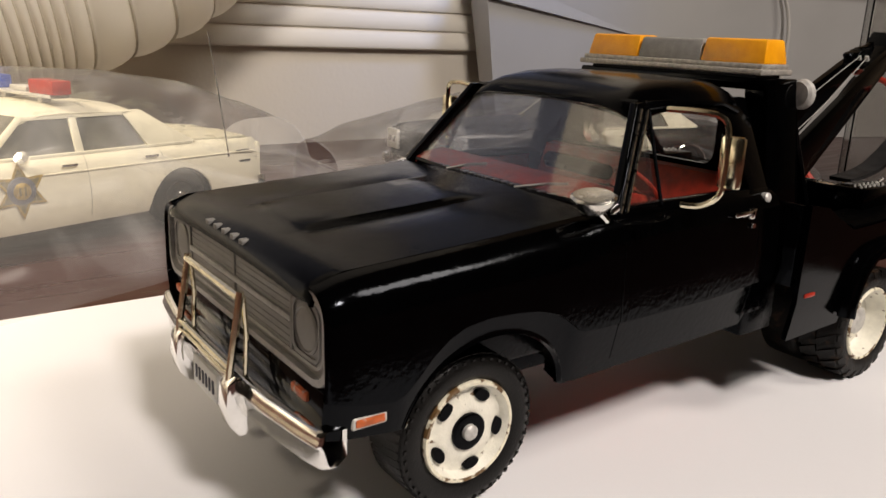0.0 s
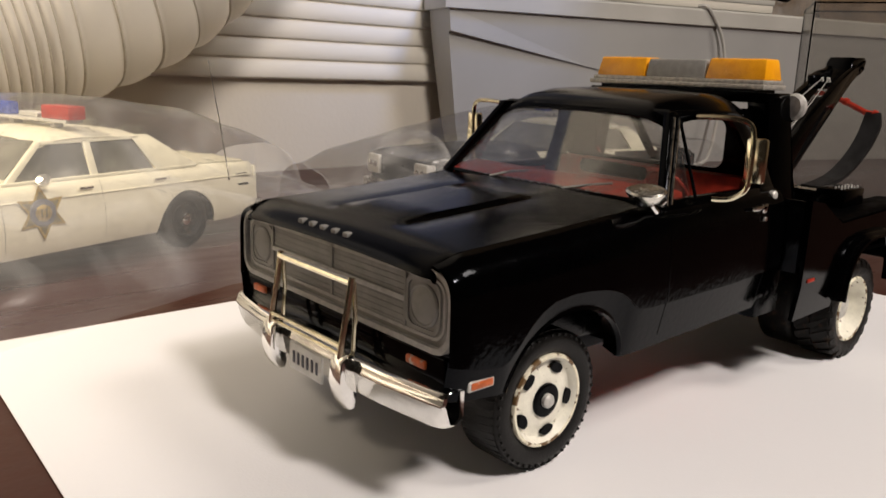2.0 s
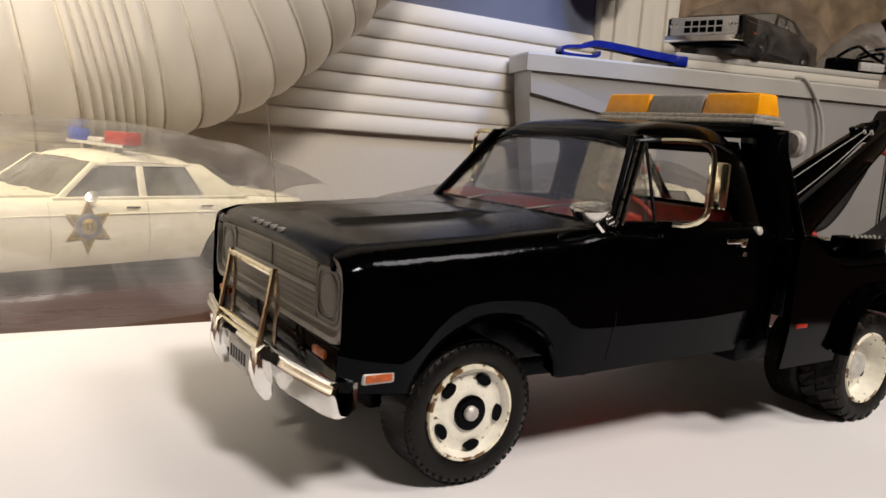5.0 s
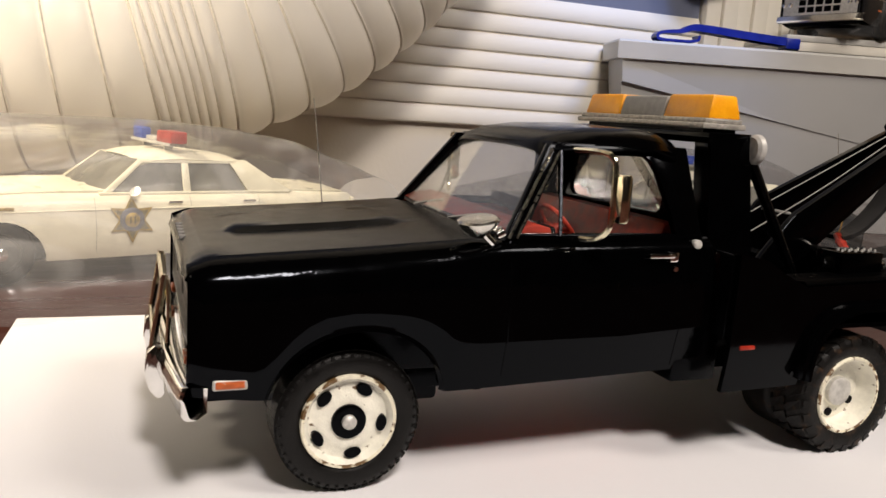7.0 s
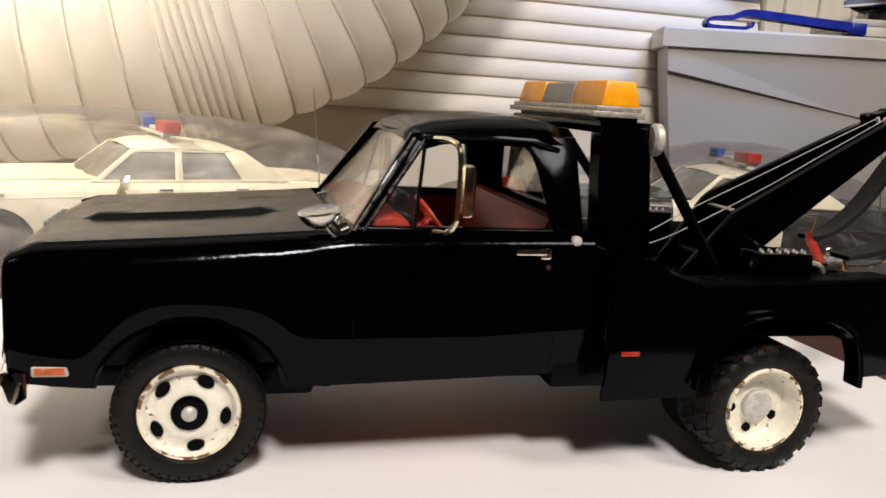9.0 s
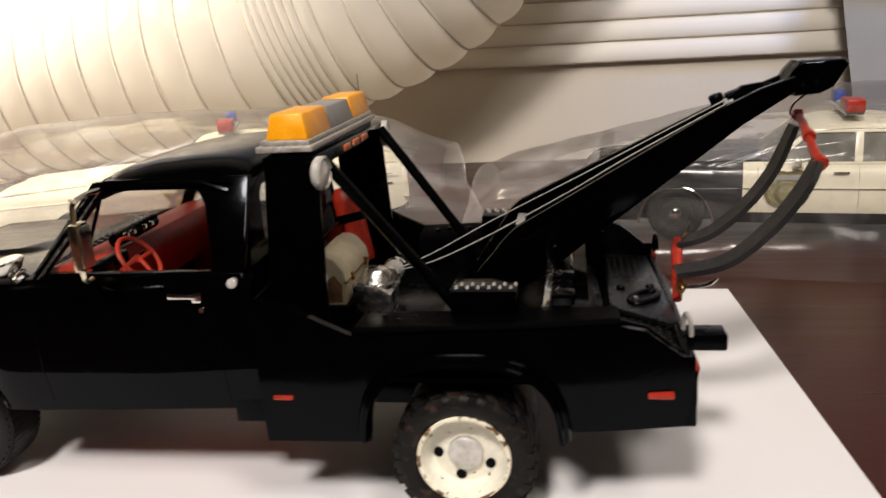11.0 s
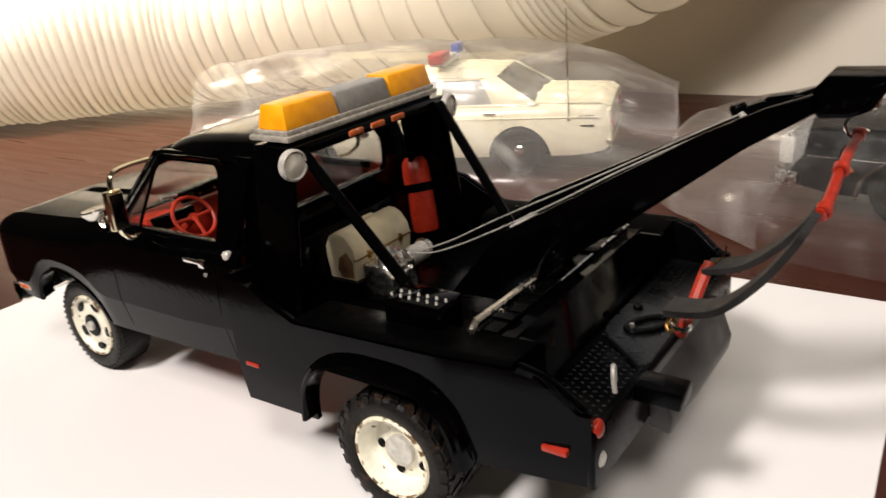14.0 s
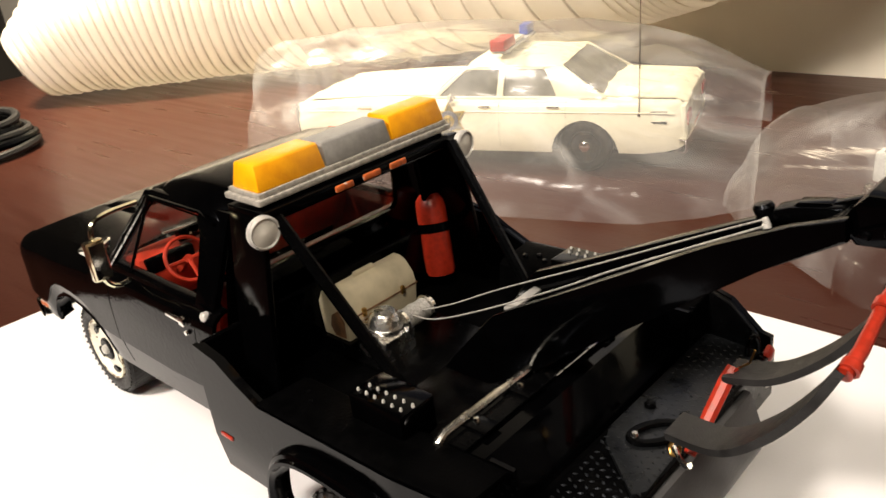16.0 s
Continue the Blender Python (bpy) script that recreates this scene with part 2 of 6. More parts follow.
CHIPPED = mat("chipped_rim_edge", (0.8, 0.76, 0.6), 0.45, vary=0.1, scale=0.5, bump=0.4, fine=2)
chip_paint(CHIPPED, (0.14, 0.08, 0.03), 0.52, 0.57, 0.3)
chip_paint(CREAM, (0.16, 0.11, 0.06), 0.655, 0.69, 0.4)
FRONTRUBBER = mat("clean_tyre_rubber", (0.004, 0.0037, 0.0034), 0.42, vary=0.3, scale=0.4, bump=0.25, fine=2, spec=0.25)
chip_paint(RUBBER, (0.06, 0.034, 0.018), 0.56, 0.78, 0.4)
chip_paint(ORANGE, (0.5, 0.45, 0.4), 0.6, 0.66, 0.5)
# dark flecks break up the pillars' modelled highlights; small bed fittings share it
FLECKCHROME = mat("black_flecked_chrome", (0.6, 0.6, 0.58), 0.2, 1.0, vary=0.3, scale=0.6)
chip_paint(FLECKCHROME, (0.004, 0.004, 0.004), 0.54, 0.62, 0.8)


# ---- mesh helpers (millimetres) ----
def finish(bm, name, material, smooth=True, angle=38):
    bmesh.ops.recalc_face_normals(bm, faces=bm.faces)
    bm.transform(Matrix.Scale(MM, 4))
    me = bpy.data.meshes.new(name)
    bm.to_mesh(me)
    bm.free()
    for mt in material if isinstance(material, (list, tuple)) else [material]:
        me.materials.append(mt)
    if smooth:
        me.shade_smooth()
        me.set_sharp_from_angle(angle=radians(angle))
    return me


def part(name, bm, material, parent, label="", smooth=True, angle=38):
    ob = new(name, finish(bm, name, material, smooth, angle))
    ob.parent = parent
    if label:
        ob["label"] = label
    return ob


def thing(name, label, category, at=(0, 0, 0), turn=0, group="", kind=""):
    ob = new(name)
    ob.empty_display_size = 0.01
    ob.matrix_basis = pose(at[0] * MM, at[1] * MM, at[2] * MM, 0, 0, turn)
    return tagged(ob, label, category, group, kind)


def single(name, bm, material, label="", category="", kind="", group="", smooth=True, angle=38):
    return tagged(new(name, finish(bm, name, material, smooth, angle)), label, category, group, kind)


def B():
    return bmesh.new()


def box(bm, x0, x1, y0, y1, z0, z1, bevel=0.0, seg=2):
    v = [bm.verts.new((x, y, z)) for x in (x0, x1) for y in (y0, y1) for z in (z0, z1)]
    fs = [bm.faces.new([v[i] for i in f]) for f in ((0, 1, 3, 2), (4, 6, 7, 5), (0, 4, 5, 1), (2, 3, 7, 6), (0, 2, 6, 4), (1, 5, 7, 3))]
    if bevel:
        bmesh.ops.bevel(bm, geom=list({e for f in fs for e in f.edges}), offset=bevel, segments=seg, affect="EDGES", profile=0.5)
    return bm


def frame_of(d):
    d = Vector(d).normalized()
    u = Vector((0, 0, 1)) if abs(d.z) < 0.9 else Vector((1, 0, 0))
    a = d.cross(u).normalized()
    return a, d.cross(a).normalized()


def tube(bm, pts, r, seg=10, closed=False, flat=1.0):
    """Sweep a circle along points; r a number or one for each point."""
    pts = [Vector(p) for p in pts]
    n = len(pts)
    rs = r if isinstance(r, (list, tuple)) else [r] * n
    rings, prev = [], None
    for i, p in enumerate(pts):
        d = (pts[(i + 1) % n] - pts[i - 1]) if closed else (pts[min(i + 1, n - 1)] - pts[max(i - 1, 0)])
        d.normalize()
        if prev is None:
            a, b = frame_of(d)
        else:
            a = (prev - d * prev.dot(d)).normalized()
            b = d.cross(a).normalized()
        prev = a
        rings.append([bm.verts.new(p + rs[i] * (math.cos(k * math.tau / seg) * a + flat * math.sin(k * math.tau / seg) * b)) for k in range(seg)])
    for i in range(n if closed else n - 1):
        r0, r1 = rings[i], rings[(i + 1) % n]
        for k in range(seg):
            bm.faces.new((r0[k], r0[(k + 1) % seg], r1[(k + 1) % seg], r1[k]))
    if not closed:
        bm.faces.new(rings[0][::-1])
        bm.faces.new(rings[-1])
    return bm


def lathe(bm, profile, centre, axis, seg=32, caps=False):
    """Turn (radius, along) pairs round an axis."""
    a, b = frame_of(axis)
    d, c = Vector(axis).normalized(), Vector(centre)
    rings = [[bm.verts.new(c + d * h + max(r, 0.001) * (math.cos(k * math.tau / seg) * a + math.sin(k * math.tau / seg) * b)) for k in range(seg)] for r, h in profile]
    for r0, r1 in zip(rings, rings[1:]):
        for k in range(seg):
            bm.faces.new((r0[k], r0[(k + 1) % seg], r1[(k + 1) % seg], r1[k]))
    if caps:
        bm.faces.new(rings[0][::-1])
        bm.faces.new(rings[-1])
    return bm


def prism(bm, poly, f0, f1, bevel=0.0):
    """A flat outline (a, b) with thickness; f0 and f1 map it to the two faces."""
    v0 = [bm.verts.new(f0(a, b)) for a, b in poly]
    v1 = [bm.verts.new(f1(a, b)) for a, b in poly]
    fs = [bm.faces.new(v0), bm.faces.new(v1[::-1])]
    n = len(poly)
    for i in range(n):
        fs.append(bm.faces.new((v0[i], v1[i], v1[(i + 1) % n], v0[(i + 1) % n])))
    if bevel:
        es = list({e for f in fs[:2] for e in f.edges})
        bmesh.ops.bevel(bm, geom=es, offset=bevel, segments=2, affect="EDGES", profile=0.5)
    return bm


def sheet(bm, rows, thick=0.0, cyclic=False):
    """A grid of points; thick adds a second skin inward along the vertex normals."""
    g = [[bm.verts.new(p) for p in row] for row in rows]
    for r0, r1 in zip(g, g[1:]):
        m = len(r0)
        for k in range(m if cyclic else m - 1):
            bm.faces.new((r0[k], r0[(k + 1) % m], r1[(k + 1) % m], r1[k]))
    if thick:
        bm.normal_update()
        bmesh.ops.solidify(bm, geom=bm.faces[:], thickness=thick)
    return bm


def lerp(table, x):
    """Linear look-up in (x, y) pairs."""
    if x <= table[0][0]:
        return table[0][1]
    for (x0, y0), (x1, y1) in zip(table, table[1:]):
        if x <= x1:
            return y0 + (y1 - y0) * (x - x0) / (x1 - x0)
    return table[-1][1]


def spline(pts, n):
    """n + 1 points on a smooth curve through pts."""
    pts = [Vector(p) for p in pts]
    out = []
    m = len(pts) - 1
    for i in range(n + 1):
        t = i / n * m
        k = min(int(t), m - 1)
        f = t - k
        p0, p1, p2, p3 = pts[max(k - 1, 0)], pts[k], pts[k + 1], pts[min(k + 2, m)]
        out.append(0.5 * (2 * p1 + (p2 - p0) * f + (2 * p0 - 5 * p1 + 4 * p2 - p3) * f * f + (3 * p1 - p0 - 3 * p2 + p3) * f ** 3))
    return out


# ---- setting ----
table = thing("table", "dark reddish-brown polished wooden table", "table")
part("tabletop", box(B(), -700, 1010, -520, 436, -24, -0.4, 3), WOOD, table)
for y in (-470, 386):
    part("apron", box(B(), -610, 920, y - 11, y + 11, -104, -24, 1), WOOD, table)
for x in (-640, 950):
    part("apron_end", box(B(), x - 11, x + 11, -440, 356, -104, -24, 1), WOOD, table)
    for y in (-470, 386):
        part("leg", box(B(), x - 30, x + 30, y - 30, y + 30, -750, -24, 4), WOOD, table)
bm = B()
n = 12
rows = []
for i in range(n + 1):
    row = []
    for j in range(n + 1):
        y = -115 + 231.5 * j / n
        x0, x1 = -84.6 + 0.028 * y, 223.4 - 0.042 * y
        row.append((x0 + (x1 - x0) * i / n, y - 2.0 * (i / n - 0.5), 0.0))
    rows.append(row)
sheet(bm, rows, 0.25)
single("paper_sheet", bm, PAPER, "large plain white drawing paper lying under the truck", "paper")

# ROOM walls, ceiling and floor are unseen and kept dark to subdue reflections
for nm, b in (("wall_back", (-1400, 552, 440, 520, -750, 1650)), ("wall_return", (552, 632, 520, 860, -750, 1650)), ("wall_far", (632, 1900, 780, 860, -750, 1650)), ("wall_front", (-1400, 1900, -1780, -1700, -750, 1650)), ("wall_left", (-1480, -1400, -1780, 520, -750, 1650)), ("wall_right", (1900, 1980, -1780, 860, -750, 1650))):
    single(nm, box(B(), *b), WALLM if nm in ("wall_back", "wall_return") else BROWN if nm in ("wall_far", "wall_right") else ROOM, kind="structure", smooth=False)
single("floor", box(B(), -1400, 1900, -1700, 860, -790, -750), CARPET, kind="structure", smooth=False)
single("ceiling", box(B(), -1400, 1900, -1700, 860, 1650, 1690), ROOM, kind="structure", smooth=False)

# lower part of the window blind and the panel above it
SLAT_Z, SLAT_P = 74, 15.6
win = thing("window_blind", "closed white vinyl horizontal blind hung on the wall", "blind", (0, 0, 0))
slat = None
for i in range(7):
    z = SLAT_Z + i * SLAT_P
    if slat is None:
        bm = B()
        prof = [(438, -0.4), (435.0, -0.3), (433.6, 0.6), (433.0, 2.4), (433.4, 7), (434.6, 12), (436.4, 15.4), (438, 15.5)]
        rows = [[(x, y, zz) for y, zz in prof] for x in (-420, 446)]
        sheet(bm, rows, 0.5)
        slat = part("slat", bm, SLATM, win)
        slat.location.z = z * MM
    else:
        o = slat.copy()
        scene.collection.objects.link(o)
        o.location.z = z * MM
single("window_1", box(B(), -440, 446, 436.5, 439.5, 183.6, 560), BLUEWALL, kind="structure", smooth=False)

# white door casing beside the blind
cs = tagged(new("door_casing"), "", "", "", "structure")
for i in range(6):
    part("casing_strip", box(B(), 448 + i * 17.5, 464.5 + i * 17.5, 428 - (i % 2) * 2.5, 441, -20, 620, 1.2), SLATM, cs)

# ---- the tow truck ----
TS = -1.0
truck = thing("model_tow_truck", "glossy black scale model tow truck with cream wheels on paper", "model truck")


def ztop(x):
    return lerp([(-33, 50.6), (-28, 52.2), (0, 53.9), (33, 56.4), (90, 57.2)], x)


def zbot(x):
    u = (x - 1.2) / 18.9
    arch = 22.0 + 15.7 * math.sqrt(max(0.0, 1 - abs(u) ** 1.95)) if abs(u) < 1 else 0
    return max(arch, lerp([(-33, 25.8), (-19, 24.2), (21, 23.0), (80, 24.8)], x))


CREASE = [(-33, 33.0), (-26, 31.4), (-20.5, 30.6), (-18.4, 31.4), (-16, 33.6), (-13, 36.9), (-10, 39.3), (-6.4, 41.0), (-1, 41.7), (5.2, 41.5), (11, 40.8), (15, 39.6), (18.5, 37.5), (21, 35.4), (23.4, 34.5), (27, 34.2), (62, 34.4), (81, 35.6), (87, 36.0)]


def side_y(x, z):
    """How far out the body side stands; below the crease it tucks under."""
    zc = lerp(CREASE, x)
    if z >= zc:
        y = 41.5 - 0.022 * (z - zc) - lerp([(46, 0), (51, 0.45), (60, 1.3)], z)
    else:
        y = 41.1 - 0.19 * (zc - z) + 0.4 * max(0.0, 1 - (z - zbot(x)) / 0.9) * (abs(x - 1.2) < 18.9)
    soft = lerp([(-33, 0.3), (-26, 1), (22, 1), (31, 0)], x)
    y -= soft * lerp([(0, 5.6), (0.5, 4.0), (1.3, 2.5), (2.5, 1.2), (4.0, 0.4), (6.0, 0.0)], ztop(x) - z)
    y -= (1 - soft) * lerp([(0, 4.4), (0.35, 2.9), (1.0, 1.6), (2.0, 0.6), (3.6, 0.0)], ztop(x) - z)
    y -= lerp([(-33, 1.5), (-32.3, 0.8), (-31, 0.3), (-28.5, 0)], x)
    return y


XS = [-32.8, -32.3, -31.6, -30.4, -28.5, -25, -21.5, -20.5, -19, -18.4] + [1.2 + 18.9 * math.sin(radians(a)) for a in range(-90, 91, 6)] + [21, 23.4, 25, 27, 33, 42, 52, 62, 72, 78, 82, 86.5]
XS = sorted(set(round(x, 2) for x in XS))
for sgn, nm in ((-1, "body_side"), (1, "body_side")):
    bm = B()
    rows = []
    for x in XS:
        zb, zt, zc = zbot(x), ztop(x), lerp(CREASE, x)
        zs = [zb, zb + 0.35, zb + 0.9] + [zb + 0.9 + (zc - 0.12 - zb - 0.9) * f for f in (0.25, 0.5, 0.75, 1)]
        zs += [zc + 0.05] + [zc + (zt - zc) * f for f in (0.12, 0.25, 0.4, 0.55, 0.68, 0.76, 0.82, 0.87, 0.905, 0.935, 0.96, 0.975, 0.985, 0.993, 1)]
        rows.append([(x, sgn * side_y(x, z), z) for z in zs])
    sheet(bm, rows, TS * (1.0 if sgn < 0 else -1.0))
    part(nm, bm, BRUSHED, truck, angle=26)
    # rolled lip inside the wheel opening
    bm = B()
    rows = []
    for a in range(-90, 91, 5):
        x = 1.2 + 18.9 * math.sin(radians(a))
        z = zbot(x)
        rows.append([(x, sgn * (side_y(x, z) - d), z + e) for d, e in ((0.2, 0.0), (2.0, 0.25), (5.0, 1.2))])
    sheet(bm, rows, 0.4)
    part("wheel_arch_lip", bm, BLACK, truck, angle=60)
    for x in (33.2, 78.3):
        bm = B()
        tube(bm, [(x, sgn * (side_y(x, z) - 0.06), z) for z in (26, 30, 33.5, 34.6, 40, 46, 51, 54)], 0.18, 5)
        part("door_seam", bm, SATIN, truck)

# hood with a raised middle
bm = B()
rows = []
for x in [-33.6, -33.3, -32.6, -31.4, -29.5, -27, -24, -22.4, -21, -10, 0, 8, 14, 17, 19, 24, 29.5]:
    row = []
    for y in (-37, -36.2, -34, -24, -14.5, -13.2, -12.2, -11, -5, 0, 5, 11, 12.2, 13.2, 14.5, 24, 34, 36.2, 37):
        ay = abs(y)
        z = ztop(x) + 0.9 * (1 - (ay / 37) ** 2)
        z += lerp([(-33.6, -2.6), (-33.2, -1.5), (-32.4, -0.7), (-31, -0.25), (-28, 0)], x)
        rise = lerp([(-24, 0), (-21, 1), (14, 1), (20, 0)], x) * lerp([(11.2, 1), (13, -0.35), (14.5, 0)], ay)
        row.append((x + (0.5 if ay > 36 else 0), y * 0.955, z + 0.75 * rise - (0.5 if ay > 36.5 else 0)))
    rows.append(row)
sheet(bm, rows, -1.0)
part("hood", bm, SMOOTH, truck, angle=25)
bm = B()
for i in range(5):
    y = -6.6 + i * 4.4
    z = 51.2
    box(bm, -32.8, -30.8, y - 0.9, y + 0.9, z - 0.6, z + 0.45, 0.25)
part("hood_badge", bm, GRILLED, truck, "five small silver raised badge shapes on the hood front")
bm = B()
rows = [[(29.5 + 4.0 * (abs(y) / 38) ** 2 + dx, y, 55.6 + 0.9 * (1 - (y / 38) ** 2) + dz) for y in range(-36, 37, 6)] for dx, dz in ((-0.5, -0.6), (0.6, 0.1), (3.6, 0.6))]
sheet(bm, rows, -0.8)
part("cowl", bm, SATIN, truck)
bm = B()
for i in range(22):
    y = -31.5 + i * 3
    box(bm, 30.4 + 4.0 * (abs(y) / 38) ** 2, 32.2 + 4.0 * (abs(y) / 38) ** 2, y - 0.5, y + 0.5, 55.9 + 0.9 * (1 - (y / 38) ** 2), 56.35 + 0.9 * (1 - (y / 38) ** 2))
part("cowl_vent", bm, COWL, truck)


# front: grille, valance, lamps
def rrect(y0, y1, z0, z1, r, n=5):
    pts = []
    for cy, cz, a0 in ((y1 - r, z1 - r, 0), (y0 + r, z1 - r, 90), (y0 + r, z0 + r, 180), (y1 - r, z0 + r, 270)):
        for k in range(n + 1):
            a = radians(a0 + 90 * k / n)
            pts.append((cy + r * math.cos(a), cz + r * math.sin(a)))
    return pts


def ring_frame(bm, outer, inner, x0, x1, bow=0.0):
    """A frame between two outlines in the y-z plane."""
    fx = lambda y, x: x + bow * (abs(y) / 38) ** 2
    a = [bm.verts.new((fx(y, x0) + 0.5, y, z)) for y, z in outer]
    b = [bm.verts.new((fx(y, x0), y * 0.99, z)) for y, z in outer]
    c = [bm.verts.new((fx(y, x0), y, z)) for y, z in inner]
    d = [bm.verts.new((fx(y, x1), y, z)) for y, z in inner]
    e = [bm.verts.new((fx(y, x1) + 1, y, z)) for y, z in outer]
    m = len(outer)
    for p, q in ((e, a), (a, b), (b, c), (c, d)):
        for i in range(m):
            bm.faces.new((p[i], p[(i + 1) % m], q[(i + 1) % m], q[i]))


grille = B()
ring_frame(grille, rrect(-40.0, 40.0, 33.8, 49.8, 4.6), rrect(-38.6, 38.6, 35.0, 48.7, 3.8), -33.2, -31.4, 1.0)
gr = part("grille", grille, GRILLE, truck, "dull silver-grey radiator grille")
bm = B()
ring_frame(bm, rrect(-37.4, 37.4, 36.0, 48.0, 3.2), rrect(-36.7, 36.7, 36.7, 47.3, 2.7), -32.4, -31.2, 1.0)
part("inner_frame", bm, GRILLE, gr)
box(b := B(), -31.3, -30.3, -37.5, 37.5, 34.5, 49.5)
part("backing", b, GRILLED, gr)
for i in range(9):
    bm = B()
    z = 37.0 + i * 1.25
    box(bm, -31.4, -31.2, -25.5, 25.5, z - 0.36, z + 0.36, 0.08, 1)
    part("grille_bar", bm, GRILLED, gr)
for y in (-25.5, 0, 25.5):
    bm = B()
    box(bm, -31.7, -31.2, y - 0.4, y + 0.4, 36.5, 47.8, 0.15, 1)
    part("grille_divider", bm, GRILLED, gr)
bm = B()
box(bm, -31.85, -31.2, -25.5, 25.5, 41.5, 42.7, 0.3)
part("grille_crossbar", bm, GRILLE, gr)
for y in (-31, 31):
    bm = B()
    ring_frame(bm, rrect(y - 5.3, y + 5.3, 36.9, 47.3, 2.6), rrect(y - 4.5, y + 4.5, 37.7, 46.5, 2.0), -31.6, -31.3)
    hl = part("headlight", bm, GRILLED, truck, "round headlight in a square grey bezel")
    bm = B()
    lathe(bm, [(4.3, 0.4), (4.3, -0.1), (3.9, -0.35), (3.6, -0.1), (2.4, -0.3), (1.0, -0.42), (0, -0.45)], (-31.4, y, 42.1), (1, 0, 0), 28)
    part("lamp_lens", bm, GRILLED, hl)
box(b := B(), -32.2, -30.6, -38.4, 38.4, 26.5, 33.8, 0.5)
part("front_valance", b, BLACK, truck)
for y in (-30.5, 30.5):
    b = box(B(), -32.9, -31.8, y - 2.9, y + 2.9, 30.2, 31.9, 0.4)
    part("turn_signal", b, ORANGE, truck, "small orange turn signal lamp")
for s in (-1, 1):
    b = box(B(), -28.2, -21.4, s * 40.2 - 0.6, s * 40.2 + 0.6, 26.9, 29.3, 0.55, 3)
    mk = part("front_side_marker", b, SILVER, truck, "silver-edged orange side marker")
    b = box(B(), -27.6, -22.0, s * 40.7 - 0.3, s * 40.7 + 0.3, 27.35, 28.85, 0.28)
    part("marker_lens", b, ORANGE, mk)

# bumper and push guard
bm = B()
rows = []
for y in [-40.5, -40.2, -39, -36, -24, -12, 0, 12, 24, 36, 39, 40.2, 40.5]:
    xo = -37.0 + 3.2 * (abs(y) / 40.5) ** 3 + (0.6 if abs(y) > 40.3 else 0)
    up = lerp([(38, 0), (39.5, 0.5), (40.5, 1.3)], abs(y))
    sec = [(xo + dx, y, z + (up if z < 24.3 else 0)) for dx, z in ((4.2, 27.7), (0.9, 28.0), (0.35, 27.7), (0.1, 27.0), (-0.1, 26.1), (-0.32, 25.8), (-0.32, 25.4), (-0.05, 25.2), (0.85, 20.9), (1.2, 20.4), (2.4, 20.1))]
    rows.append(sec + [(xo + 4.2, y, 21.5 + up), (xo + 4.2, y, 26.8)])
sheet(bm, rows, cyclic=True)
part("front_bumper", bm, CHROME, truck, "bright chrome front bumper", angle=45)
guard = part("push_guard", tube(B(), [(-36.2, -14, 43.2), (-36.2, 14, 43.2)], 0.75, 8), GOLDCHROME, truck, "chrome tube push guard on the bumper")
part("lower_bar", tube(B(), [(-38.2, -14, 30.2), (-38.2, 14, 30.2)], 0.6, 8), GOLDCHROME, guard)
part("middle_bar", tube(B(), [(-38.4, -14, 28.6), (-38.4, 14, 28.6)], 0.4, 8), GOLDCHROME, guard)
for y in (-14, 14):
    part("upright", tube(B(), [(-35.9, y, 44.2), (-36.5, y, 40), (-38.2, y, 30), (-38.8, y, 25)], 0.75, 8), GOLDCHROME, guard)
    part("rear_upright", tube(B(), [(-35.4, y, 43.2), (-35.0, y, 36), (-35.4, y, 28)], 0.5, 8), GOLDCHROME, guard)
    bm = B()
    poly = [(-39.6, 27.5), (-38.0, 29.0), (-36.6, 28.5), (-36.2, 23), (-35.8, 18.4), (-36.4, 17.2), (-37.6, 17.2), (-39.2, 19.4), (-40.1, 23)]
    prism(bm, poly, lambda a, c: (a, y - 2.2, c), lambda a, c: (a, y + 2.2, c), 0.5)
    part("bumper_tooth", bm, CHROME, guard)
pl = part("licence_plate", box(B(), -38.3, -37.6, -6.5, 6.5, 19.6, 25.6, 0.2), PLATE, truck, "small white licence plate with dark bars")
for i in range(6):
    part("plate_bar", box(B(), -38.55, -38.3, -5.2 + i * 1.85, -4.6 + i * 1.85, 21.3, 24), PLATEINK, pl)


# cab: roof, pillars, windows
def lean(z):
    return lerp([(50, 39.6), (56.5, 38.4), (75.5, 29.6), (78, 28.2), (80, 25)], z)


bm = B()
rows = []
for x, zz, w in ((45.2, 75.9, 26.5), (45.8, 76.8, 27.2), (47.5, 78.3, 27.8), (52, 79.9, 28.4), (60, 81.2, 28.8), (70, 81.7, 28.9), (78, 81.4, 28.6), (82.5, 80.2, 28.0), (84.3, 78.2, 27.4), (84.6, 75.5, 27.4)):
    row = []
    for k in range(-12, 13):
        a = k / 12
        y = math.copysign(abs(a) ** 0.82, a) * (w + 1.2)
        edge = max(0, abs(a) - 0.62) / 0.38
        row.append((x, y, zz - 3.9 * edge ** 2.2 * (1 if zz > 77 else 0.4) - 1.0 * a * a))
    rows.append(row)
sheet(bm, rows, -0.9)
part("roof", bm, SMOOTH, truck, angle=50)
